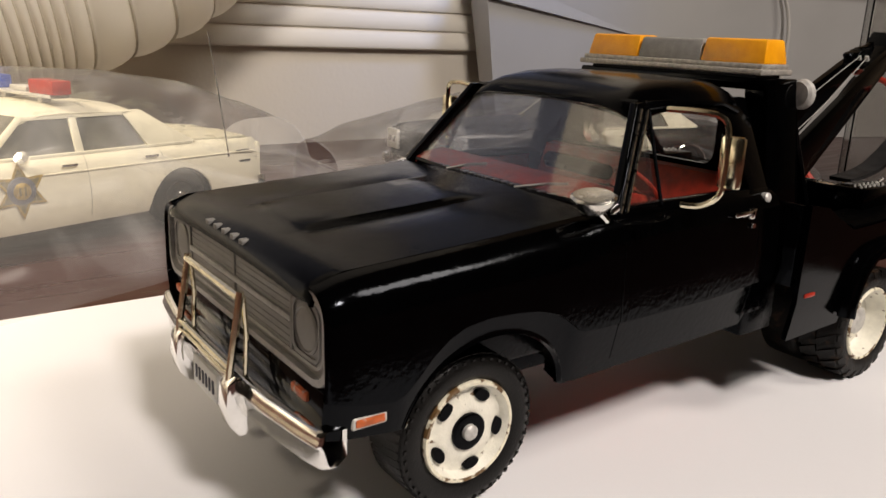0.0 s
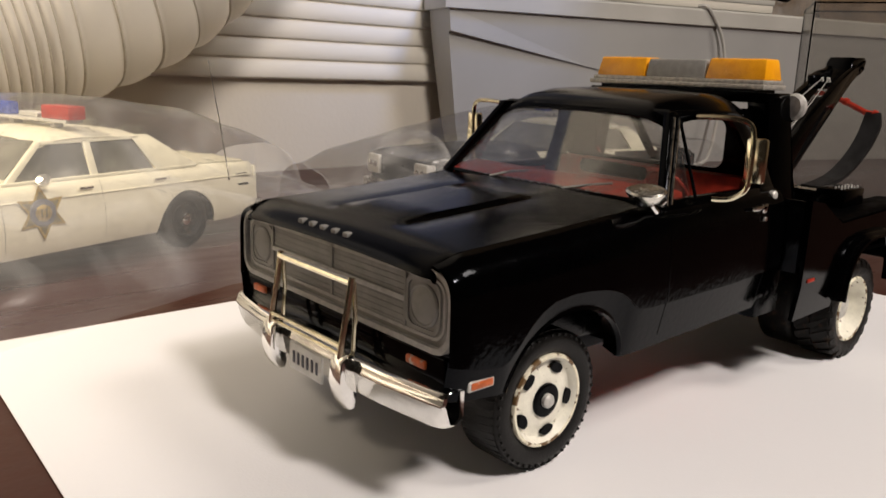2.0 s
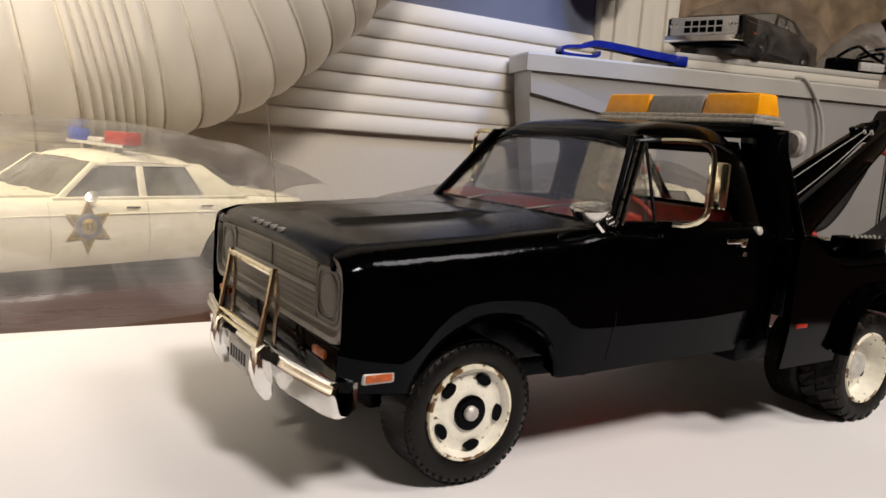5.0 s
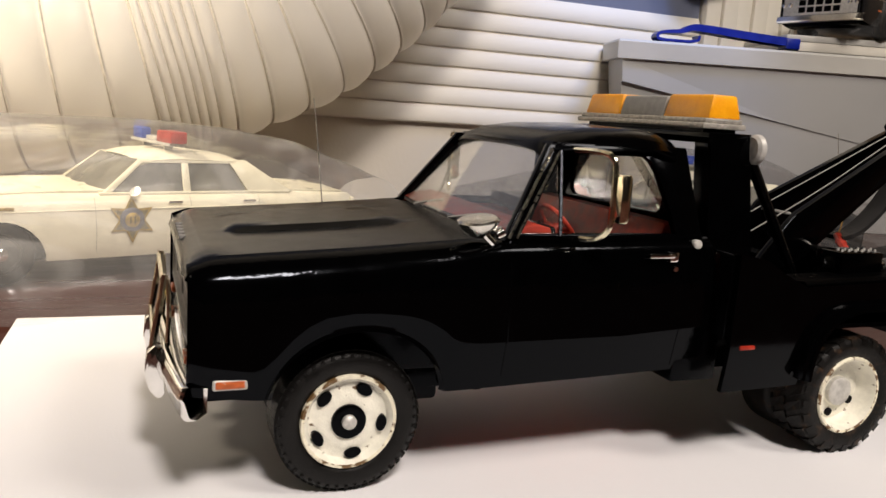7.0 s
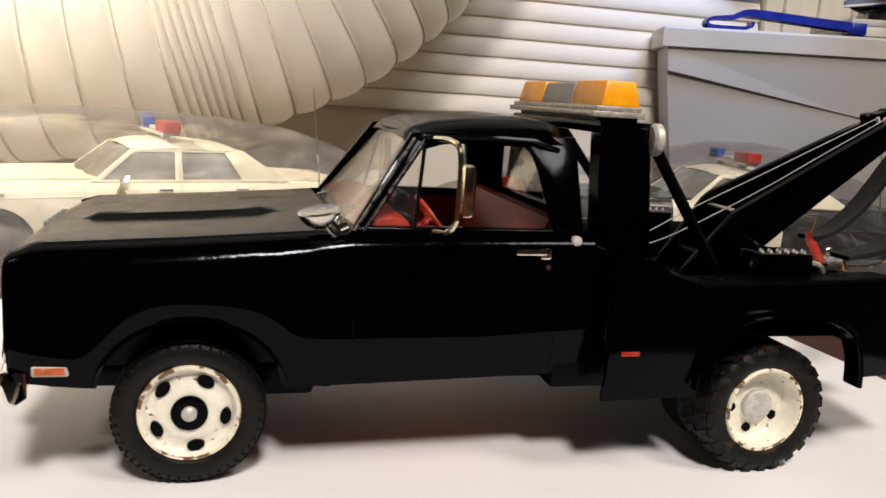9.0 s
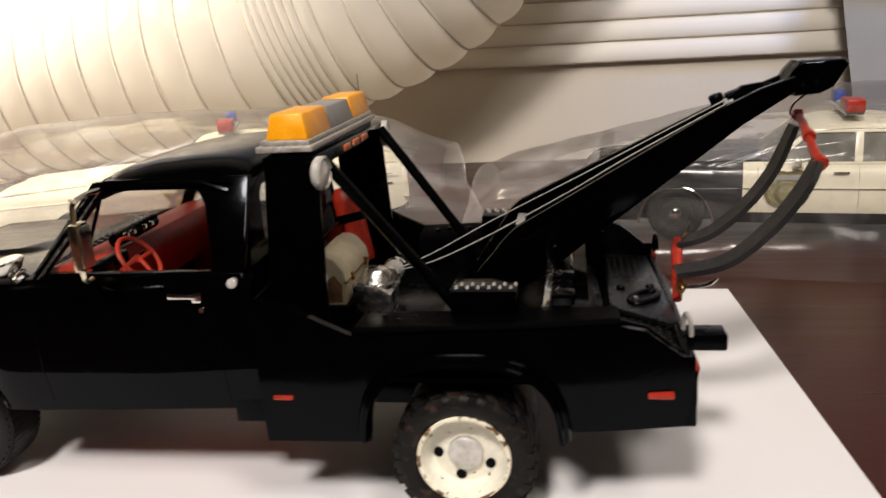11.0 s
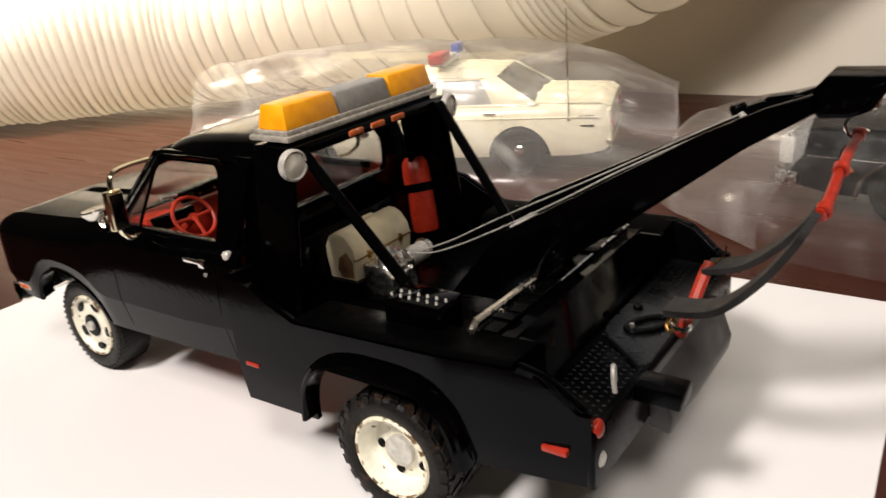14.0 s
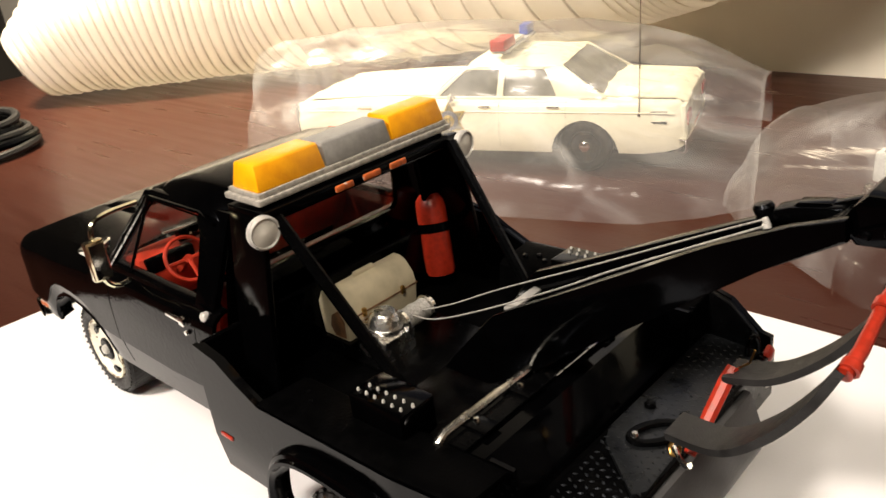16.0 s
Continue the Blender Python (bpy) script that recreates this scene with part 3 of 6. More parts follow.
for s in (-1, 1):
    # drip rail
    part("drip_rail", tube(B(), [(46, s * 29.0, 75.4), (52, s * 30.2, 76.3), (66, s * 30.4, 76.6), (74, s * 30.0, 76.4), (80, s * 30.0, 74.5)], 0.55, 6), BLACK, truck)
    L0 = lambda a, c, s=s: (a, s * lean(c), c)
    L1 = lambda a, c, s=s: (a, s * (lean(c) - 2.0), c)
    bm = B()
    prism(bm, [(32.0, 56), (35.2, 56), (49.6, 75.2), (49.0, 77.0), (46.0, 76.8)], L0, L1, 0.25)
    part("a_pillar", bm, BLACK, truck)
    # thin bright tubes model the broken gloss highlights along the black pillar
    for k, (xa, xb) in enumerate(((33.0, 46.6), (34.8, 48.8))):
        part("pillar_highlight", tube(B(), [(xa, s * (lean(56.5) + 0.25), 56.5), (xb, s * (lean(76) + 0.25), 75.6)], 0.4, 6), FLECKCHROME, truck)
    bm = B()
    prism(bm, [(48.6, 74.9), (72.6, 74.9), (74.5, 77.6), (48.6, 77.2)], L0, L1, 0.25)
    part("window_header", bm, BLACK, truck)
    bm = B()
    prism(bm, [(77.0, 56.5), (84.4, 55.5), (84.4, 77.5), (74.0, 77.6), (71.6, 75.0), (73.6, 73.8), (74.8, 71.5), (76.4, 63)], L0, L1, 0.25)
    part("b_pillar", bm, BLACK, truck)
    bm = B()
    prism(bm, [(33, 55.0), (84.4, 55.2), (84.4, 57.6), (34.3, 57.4)], L0, lambda a, c, s=s: (a, s * (lean(c) - 2.6), c), 0.3)
    part("window_sill", bm, BLACK, truck)
    part("vent_window_bar", tube(B(), [(45.7, s * (lean(57) + 0.1), 57), (48.9, s * (lean(75.4) + 0.1), 75.4)], 0.45, 6), SATIN, truck)
    bm = B()
    prism(bm, [(36.2, 57.4), (45.4, 57.4), (48.2, 74.2)], lambda a, c, s=s: (a, s * (lean(c) - 0.8), c), lambda a, c, s=s: (a, s * (lean(c) - 1.0), c))
    part("vent_glass", bm, GLASS, truck, "clear quarter window pane")
    # handle, lock, cap
    hd = part("door_handle", box(B(), 67.6, 74.6, s * 41.4 - 0.5, s * 41.4 + 0.5, 52.5, 53.7, 0.35), CHROME, truck, "chrome door handle")
    part("handle_boss", box(B(), 73.2, 75.6, s * 41.0 - 0.8, s * 41.0 + 0.8, 51.6, 54.0, 0.4), CHROME, hd)
    part("door_lock", lathe(B(), [(0, 0), (0.6, 0), (0.7, -0.5)], (75.2, s * 41.6, 49.9), (0, s, 0), 10), CHROME, truck)
    part("fuel_cap", lathe(B(), [(0, 0.8), (0.9, 0.7), (1.2, 0.4), (1.25, -0.8)], (82.2, s * 39.3, 55.4), (0, s, 0.15), 16), SILVER, truck, "round silver filler cap")
    # wide mirror on a bent tube
    pts = spline([(50.3, s * 33.6, 76.0), (51, s * 41, 76.2), (52.0, s * 46, 75.4), (52.4, s * 47.4, 72), (52.4, s * 47.4, 64), (52.2, s * 47.0, 60), (51.0, s * 44, 57.4), (49.5, s * 40.2, 57.0)], 26)
    mr = part("door_mirror", tube(B(), pts, 0.65, 7), GOLDCHROME, truck, "tarnished chrome tube mirror")
    bm = box(B(), 52.4, 54.8, s * 48.0 - 2.4, s * 48.0 + 2.4, 61.5, 72.0, 0.7)
    part("mirror_head", bm, GOLDCHROME, mr)
    bm = box(B(), 54.85, 55.1, s * 48.0 - 1.8, s * 48.0 + 1.8, 62.3, 71.2)
    part("mirror_face", bm, CHROME, mr)
    # round fender mirror on the driver's side
    if s < 0:
        fm = part("fender_mirror", lathe(B(), [(0, -3.0), (1.8, -2.8), (3.4, -1.7), (4.4, 0), (4.55, 0.6), (4.0, 0.95), (2.5, 0.75), (0, 0.7)], (26.0, s * 37.8, 59.8), (-0.16, s * 0.1, 0.97), 26), SOFTCHROME, truck, "round chrome fender mirror")
        part("mirror_stalk", tube(B(), [(26.4, s * 37.6, 58.6), (28.2, s * 38.4, 56.6), (29.5, s * 38.6, 55.4)], 0.8, 8), CHROME, fm)
        part("mirror_clamp", lathe(B(), [(0, -1), (1.2, -0.9), (1.3, 0.8), (0, 1)], (30.8, s * 38.4, 57.6), (1, 0, 0.5), 10), CHROME, fm)
    # wiper
    wy = 10 if s < 0 else -16
    part("wiper_arm", tube(B(), [(30.0, -wy if s < 0 else 16, 56.9), (33.5, (-wy - 7) if s < 0 else 11, 58.6), (34.6, (-wy - 12) if s < 0 else 6, 59.4)], 0.35, 5), GRILLE, truck, "thin silver wiper arm")

# windshield, its frame, rear wall
bm = B()
rows = []
for f in (0, 0.25, 0.5, 0.75, 1):
    rows.append([(30.6 + 15.6 * f + 3.2 * (abs(k) / 8) ** 2 * (1 - 0.3 * f), k / 8 * (36.6 - 9.4 * f), 56.3 + 20.2 * f) for k in range(-8, 9)])
sheet(bm, rows, 0.25)
part("windshield", bm, GLASS, truck, "clear windshield")
part("windshield_header", tube(B(), [(46.2 + 3.2 * 0.7 * (k / 8) ** 2, k / 8 * 27.2, 76.4) for k in range(-8, 9)], 1.0, 7), BLACK, truck)
part("windshield_base", tube(B(), [(30.9 + 3.2 * (k / 8) ** 2, k / 8 * 36.6, 56.4) for k in range(-8, 9)], 0.7, 6), SATIN, truck)
bm = B()
a = rrect(-29.5, 29.5, 34, 76.5, 3)
b = rrect(-23, 23, 60.5, 74.2, 3)
v0 = [bm.verts.new((84.4, y * (1.27 if z < 58 else 1), z)) for y, z in a]
v1 = [bm.verts.new((84.4, y, z)) for y, z in b]
v2 = [bm.verts.new((82.8, y, z)) for y, z in b]
v3 = [bm.verts.new((82.8, y * (1.27 if z < 58 else 1), z)) for y, z in a]
m = len(a)
for p, q in ((v3, v0), (v0, v1), (v1, v2), (v2, v3)):
    for i in range(m):
        bm.faces.new((p[i], p[(i + 1) % m], q[(i + 1) % m], q[i]))
part("cab_rear_wall", bm, BLACK, truck)
part("rear_window", prism(B(), b, lambda y, z: (83.4, y, z), lambda y, z: (83.6, y, z)), GLASS, truck, "clear rear window pane")

# interior
part("firewall", box(B(), 27.5, 29.5, -38, 38, 22.5, 55, 0.3), SATIN, truck)
part("cab_floor", box(B(), 30, 80, -37, 37, 26, 28), RED, truck, "red painted cab floor")
bm = B()
prism(bm, [(31.5, 40), (42, 43), (46, 50), (46.6, 55), (44.8, 58.4), (41.5, 59.2), (36, 58.2), (33.4, 56.9)], lambda a, c: (a, -35.2, c), lambda a, c: (a, 35.2, c), 0.5)
part("dashboard", bm, RED, truck, "red dashboard")
bm = B()
prism(bm, [(58, 36), (76, 35), (76, 43), (60, 44.5), (58, 43)], lambda a, c: (a, -33, c), lambda a, c: (a, 33, c), 1.2)
seat = part("bench_seat", bm, RED, truck, "red bench seat")
bm = B()
prism(bm, [(72, 43), (80, 43), (82, 57.5), (80.5, 59.6), (78, 59.2)], lambda a, c: (a, -32, c), lambda a, c: (a, 32, c), 1.0)
part("seat_back", bm, RED, seat)
c, ax = Vector((52.5, -25.0, 57.2)), Vector((0.8, 0, 0.6)).normalized()
a_, b_ = frame_of(ax)
sw = part("steering_wheel", tube(B(), [c + 6.2 * (math.cos(k * math.tau / 28) * a_ + math.sin(k * math.tau / 28) * b_) for k in range(28)], 0.55, 7, closed=True), RED, truck, "red steering wheel")
part("hub_spoke", tube(B(), [c - 6.0 * a_, c - ax * 0.8, c + 6.0 * a_], 0.6, 6), RED, sw)
part("wheel_spoke", tube(B(), [c, c + 6.0 * b_], 0.55, 6), RED, sw)
part("steering_column", tube(B(), [c, c - ax * 13], 1.3, 8), RED, sw)
part("shift_lever", tube(B(), [c - ax * 4, c - ax * 3.5 + Vector((1, 6, 2.5))], 0.5, 6), CHROME, sw)
dash_unit = part("dash_radio", tube(B(), [(45.5, -23, 61.2), (45.5, -14, 61.4), (45.5, -4, 61.6)], [1.7, 1.9, 1.8], 10), SATIN, truck, "small black radio roll on the dashboard")
for y in (-20.5, -17.5, -12, -8.5):
    part("radio_knob", lathe(B(), [(0, 0.9), (0.7, 0.8), (0.95, -0.6)], (47.0, y, 61.8), (0.9, 0, 0.45), 10), CHROME, dash_unit)
part("gauge_pod", box(B(), 44.2, 47.0, -34, -20, 54.2, 58.4, 0.6), SATIN, truck, "black gauge pod on the red dashboard")
for y in (-37.6, 37.6):
    part("door_card", box(B(), 34, 76, y - 0.7, y + 0.7, 30, 56), RED, truck)

# chassis
for y in (-18, 18):
    part("frame_rail", box(B(), -30, 146, y - 2, y + 2, 17, 22, 0.4), SATIN, truck)
for x in (0, 133):
    part("axle", tube(B(), [(x, -34, 17.6), (x, 34, 17.6)], 2.4, 10), SATIN, truck)
part("engine_pan", box(B(), -14, 28, -16, 16, 12, 24, 1.5), SATIN, truck)
part("gearbox", box(B(), 28, 60, -8, 8, 13, 22, 1.5), SATIN, truck)
part("differential", lathe(B(), [(0, -7), (4, -6), (6, -2), (6, 2), (4, 6), (0, 7)], (133, 0, 17.6), (1, 0, 0), 16), SATIN, truck)
part("inner_well", box(B(), -29, 29, -27, 27, 24, 49, 1), SATIN, truck)

# wheels
TR = 17.6


def tyre(name, x, y_out, s, width, chunky):
    """A tyre whose outer wall is at y_out; s: the side."""
    bm = B()
    w = width
    prof = [(11.2, 0.4), (11.6, -0.1), (12.6, -0.5), (14.6, -0.75), (16.2, -0.3), (16.9, 0.5), (17.0, 1.4), (17.1 if not chunky else 17.05, w / 2), (17.0, w - 1.4), (16.9, w - 0.5), (16.2, w + 0.2), (14, w + 0.5), (11.4, w)]
    lathe(bm, prof, (x, y_out, TR), (0, -s, 0), 48)
    return part(name, bm, RUBBER if chunky else FRONTRUBBER, truck, "black rubber tyre" if not chunky else "black chunky off-road tyre")


def lug(material_parent, x, y_out, s, width, count, chunky):
    bm = B()
    for i in range(count):
        for half in (0, 1):
            a = (i + 0.5 * half) * math.tau / count
            ca, sa = math.cos(a), math.sin(a)
            da = math.tau / count * (0.3 if chunky else 0.36)
            lo, hi = (0.1, width * 0.5 - 0.3) if half == 0 else (width * 0.5 + 0.3, width - 0.1)
            r0, r1 = (16.6 if chunky else 16.9), (TR if chunky else 17.09)
            skew = 0.35 if chunky else 0.12
            vs = []
            for yy in (lo, hi):
                for rr in (r0, r1):
                    for da_ in (-da, da):
                        aa = a + da_ + skew * (yy / width - 0.5)
                        vs.append(bm.verts.new((x + rr * math.cos(aa), y_out - s * yy, TR + rr * math.sin(aa))))
            for f in ((0, 1, 3, 2), (4, 6, 7, 5), (0, 4, 5, 1), (2, 3, 7, 6), (0, 2, 6, 4), (1, 5, 7, 3)):
                bm.faces.new([vs[k] for k in f])
            if chunky and half == 0:
                vs = []
                for yy, rr in ((-0.25, 16.9), (-0.7, 14.9)):
                    for da_ in (-da * 0.8, da * 0.8):
                        for k in (0, 0.7):
                            aa = a + da_ - skew * 0.5
                            vs.append(bm.verts.new((x + (rr) * math.cos(aa), y_out - s * (yy + 0.6 - k), TR + rr * math.sin(aa))))
                for f in ((0, 1, 3, 2), (4, 6, 7, 5), (0, 4, 5, 1), (2, 3, 7, 6), (0, 2, 6, 4), (1, 5, 7, 3)):
                    bm.faces.new([vs[k] for k in f])
    if not chunky:
        for i in range(44):
            a = i * math.tau / 44
            vs = []
            for yy in (-0.75, 0.2):
                for rr in (15.7, 16.25):
                    for da_ in (-0.022, 0.022):
                        vs.append(bm.verts.new((x + rr * math.cos(a + da_), y_out - s * yy, TR + rr * math.sin(a + da_))))
            for f in ((0, 1, 3, 2), (4, 6, 7, 5), (0, 4, 5, 1), (2, 3, 7, 6), (0, 2, 6, 4), (1, 5, 7, 3)):
                bm.faces.new([vs[k] for k in f])
    part("tread", bm, RUBBER if chunky else FRONTRUBBER, material_parent, smooth=False)


def slot(bm, x, y, z0, r, ang, length, width, s, depth=0.5):
    """A dark oval opening on a wheel disc, long side round the hub."""
    pts = []
    ca, sa = math.cos(ang), math.sin(ang)
    for k in range(14):
        t = k * math.tau / 14
        tx, tr = length * math.cos(t), width * math.sin(t)
        pts.append((r * ca + tr * ca - tx * sa, r * sa + tr * sa + tx * ca))
    prism(bm, pts, lambda a, c: (x + a, y, z0 + c), lambda a, c: (x + a, y - s * depth, z0 + c))


for s in (-1, 1):
    # front
    yo = s * 37.4
    front_fit = Matrix.Translation((0.0005, -s * 0.0026, 0)) @ Matrix.Diagonal((0.925, 1, 0.925, 1))
    t = tyre("front_tyre", 0, yo, s, 10.5, False)
    lug(t, 0, yo, s, 10.5, 56, False)
    t.matrix_basis = front_fit
    bm = B()
    lathe(bm, [(11.3, 4), (11.3, 0.3), (11.1, -0.5), (10.4, -0.55), (9.8, 0.2), (9.3, 1.0), (8.6, 1.15), (7.0, 0.55), (5.2, 0.25), (4.0, 0.3), (3.6, -0.2)], (0, yo, TR), (0, -s, 0), 40)
    rim = part("front_rim", bm, CREAM, truck, "cream painted slotted wheel rim")
    rim.matrix_basis = front_fit
    part("rim_edge", lathe(B(), [(11.35, 0.6), (11.42, -0.3), (11.15, -0.72), (10.5, -0.68), (10.2, -0.1)], (0, yo, TR), (0, -s, 0), 40), CHIPPED, rim, "cream rim edge with dark chips")
    for k in range(5):
        bm = B()
        slot(bm, 0, yo - s * 0.1, TR, 8.0, radians(72 * k + 64), 2.0, 1.25, s, 1.6)
        part("rim_slot", bm, SATIN, rim)
    part("hub_ring", lathe(B(), [(4.1, 1.2), (4.1, -0.3), (3.6, -0.5), (2.0, -0.2), (0, -0.2)], (0, yo, TR), (0, -s, 0), 24), SATIN, rim)
    part("hub_cap", lathe(B(), [(1.75, 0.4), (1.7, -1.0), (1.2, -1.5), (0, -1.7)], (0, yo, TR), (0, -s, 0), 18), SILVER, rim)
    # rear, twin tyres on smaller rims
    yo = s * 46.6
    rear_fit = Matrix.Translation((0.1326, -s * 0.0023, 0)) @ Matrix.Diagonal((0.92, 1, 0.92, 1)) @ Matrix.Translation((-0.133, 0, 0))
    t = tyre("rear_tyre", 133, yo, s, 10.5, True)
    lug(t, 133, yo, s, 10.5, 24, True)
    t.matrix_basis = rear_fit
    tyre("inner_rear_tyre", 133, yo - s * 12.5, s, 10.5, True).matrix_basis = rear_fit
    bm = B()
    lathe(bm, [(11.3, 4), (11.3, 0.2), (11.0, -0.4), (10.3, -0.3), (9.9, 0.8), (9.5, 3.6), (8.6, 4.6), (4.4, 4.2), (4.0, 3.6)], (133, yo, TR), (0, -s, 0), 40)
    rim = part("rear_rim", bm, CREAM, truck, "cream painted deep-dish wheel rim with rusty edge")
    rim.matrix_basis = rear_fit
    part("rim_edge", lathe(B(), [(11.35, 1.0), (11.4, -0.1), (11.05, -0.55), (10.5, -0.5), (10.25, 0.2)], (133, yo, TR), (0, -s, 0), 40), CHIPPED, rim, "cream rim edge with rusty brown chips")
    part("hub_disc", lathe(B(), [(4.2, 4.6), (4.2, 2.6), (3.6, 2.2), (0, 2.1)], (133, yo, TR), (0, -s, 0), 24), SILVER, rim)
    for k in range(3):
        bm = B()
        slot(bm, 133, yo - s * 4.05, TR, 6.8, radians(72 * k + 186), 1.3, 1.2, s, 1.2)
        part("rim_slot", bm, SATIN, rim)

# ---- wrecker bed ----
def bed_y(x):
    return lerp([(88, 47.0), (150, 46.6), (166, 45.2), (181, 43.0)], x)


def bed_top(x):
    return lerp([(89, 54.4), (97, 53.0), (103, 49.6), (110.5, 46.2), (166, 47.8), (171, 46.6), (178.5, 40.6), (181, 40.4)], x)


def bed_bot(x):
    u = (x - 133.2) / 20.6
    if abs(u) < 1:
        return max(21.0, 20.5 + 19.8 * (1 - abs(u) ** 2.9) ** (1 / 2.4))
    return lerp([(89, 20.4), (112, 20.8), (154, 24.0), (181, 24.6)], x)


for s in (-1, 1):
    bm = B()
    rows = []
    xs = sorted([89, 91, 97, 103, 107, 110.5, 112.3] + [133.2 + 20.6 * math.sin(radians(a)) for a in range(-90, 91, 7)] + [155, 160, 166, 171, 175, 178.5, 181])
    for x in xs:
        zb, zt = bed_bot(x), bed_top(x)
        rows.append([(x, s * (bed_y(x) - lerp([(18, 1.6), (30, 0), (60, 0)], zb + (zt - zb) * f)), zb + (zt - zb) * f) for f in (0, 0.15, 0.3, 0.5, 0.7, 0.9, 1)])
    sheet(bm, rows, TS * (1.3 if s < 0 else -1.3))
    part("bed_side", bm, BLACK, truck, angle=50)
    # two-step fender flare
    bm = B()
    rows = []
    N = 40
    for i in range(N + 1):
        a = math.pi * i / N
        c, sn = -math.cos(a), max(0.06, math.sin(a))
        cx = math.copysign(abs(c) ** (2 / 2.9), c)
        sz = abs(sn) ** (2 / 2.7)
        row = []
        for rr, dy in ((0.985, -2.0), (0.985, 2.6), (1.0, 3.3), (1.035, 3.2), (1.05, 2.3), (1.085, 2.0), (1.105, 1.2), (1.115, -0.4)):
            x, z = 133.2 + 20.6 * rr * cx, 20.6 + (19.6 * rr) * sz
            row.append((x, s * (bed_y(min(max(x, 90), 180)) + dy), z))
        rows.append(row)
    sheet(bm, rows)
    part("fender_flare", bm, BLACK, truck, "stepped black fender flare over the rear wheel", angle=28)
    # bed-side box: ledge and inner wall
    bm = B()
    rows = [[(x, s * yy, zz) for yy, zz in ((bed_y(x) - 0.6, bed_top(x) - 0.05), (bed_y(x) - 1.4, bed_top(x) + 0.35), (bed_y(x) - 3.0, bed_top(x) + 0.1), (34.5, bed_top(x) - 0.4), (33.2, bed_top(x) - 1.4), (32.0, 35.5))] for x in (110.5, 114, 150, 160, 166)]
    sheet(bm, rows, 0.8)
    part("bed_ledge", bm, MATTE, truck, angle=40)
    bm = B()
    prism(bm, [(166, 47.5), (166, 36), (180, 36), (178.5, 40.2), (171, 46.4)], lambda a, c, s=s: (a, s * (bed_y(a) - 1.0), c), lambda a, c, s=s: (a, s * (bed_y(a) - 2.6), c), 0.2)
    part("bed_corner", bm, BLACK, truck)
    bm = B()
    prism(bm, [(166, 47.2), (166, 36), (152, 36), (152, 47)], lambda a, c, s=s: (a, s * 32.5, c), lambda a, c, s=s: (a, s * 31.5, c))
    part("bed_inner_wall", bm, BLACK, truck)
    part("bed_box_end", prism(B(), [(32, 36), (45.0, 36), (45.0, 47.2), (34, 47.2), (32, 44)], lambda a, c, s=s: (166.2, s * a, c), lambda a, c, s=s: (165.0, s * a, c)), BLACK, truck)
    # front side box up to the tower
    bm = B()
    prism(bm, [(89.2, 54.0), (97, 52.6), (103, 49.2), (110.5, 45.8), (110.5, 37), (89.2, 37)], lambda a, c, s=s: (a, s * 45.6, c), lambda a, c, s=s: (a, s * 44.4, c))
    part("front_side_panel", bm, BLACK, truck)
    # markers and lamps
    b = box(B(), 91.8, 96.4, s * 46.7 - 0.6, s * 46.7 + 0.6, 31.2, 32.3, 0.3)
    part("side_marker", b, REDLENS, truck, "small red side marker")
    b = box(B(), 171.5, 176.8, s * 44.2 - 0.9, s * 44.2 + 0.9, 31.8, 33.1, 0.3)
    part("rear_side_marker", b, REDLENS, truck, "small red side marker")
    part("tail_light", lathe(B(), [(0, 0.9), (1.3, 0.75), (1.9, 0.2), (1.95, -0.6)], (181.2, s * 40.4, 36.9), (1, 0, 0), 16), REDLENS, truck, "round red tail light")
    part("reverse_light", lathe(B(), [(0, 0.9), (1.3, 0.75), (1.8, 0.2), (1.85, -0.6)], (181.2, s * 39.8, 30.0), (1, 0, 0), 16), SILVER, truck, "round clear reverse light")
    part("tie_hook", tube(B(), spline([(181.5, s * 33.4, 41.0), (181.2, s * 33.4, 44.0), (180.6, s * 32.0, 45.6), (180.2, s * 30.6, 44.2), (180.2, s * 30.4, 41.4)], 14), 0.52, 8), GRILLE if s < 0 else SATIN, truck, "bent tie-down hook at the rear corner")
    # battery box with studs on the ledge
    bt = part("battery_box", box(B(), 130.5, 145, s * 33.6 - 4.6, s * 33.6 + 4.6, 45.0, 53.0, 0.6), BLACK, truck, "black battery box with silver studs")
    for i in range(12):
        part("stud", lathe(B(), [(0, 0.5), (0.22, 0.45), (0.32, 0.1), (0.36, -0.3)], (131.8 + (i // 2) * 2.35 + (i % 2) * 0.9, s * (36.4 - (i % 2) * 2.2), 53.2), (0, 0, 1), 8), SILVER, bt)
    for i in range(5):
        part("bed_bolt", lathe(B(), [(0, 0.7), (0.6, 0.6), (0.8, -0.2)], (116 + i * 3.2, s * (37.5 + (i % 2) * 2), 46.6), (0, 0, 1), 8), SATIN, truck)

for s in (-1, 1):
    part("bed_wing", prism(B(), [(149, 46.9), (166.6, 48.0), (171.6, 46.4), (178.8, 40.6), (179.6, 36.0), (149, 36.0)], lambda a, c: (a, s * (bed_y(a) - 2.7), c), lambda a, c: (a, s * (bed_y(a) - 3.7), c), 0.2), SATIN, truck)
part("bed_floor", box(B(), 89.5, 166, -45, 45, 34.8, 36), MATTE, truck)
part("bulkhead", prism(B(), [(150.5, 47.0), (160.2, 47.6), (165.2, 36.2), (163.8, 35.9), (158.8, 45.6), (150.5, 45.2)], lambda a, c: (a, -33.4, c), lambda a, c: (a, 33.4, c), 0.3), BLACK, truck)
part("deck_strip", box(B(), 152.2, 156.4, -34, 34, 47.3, 48.3, 0.3), SATIN, truck)
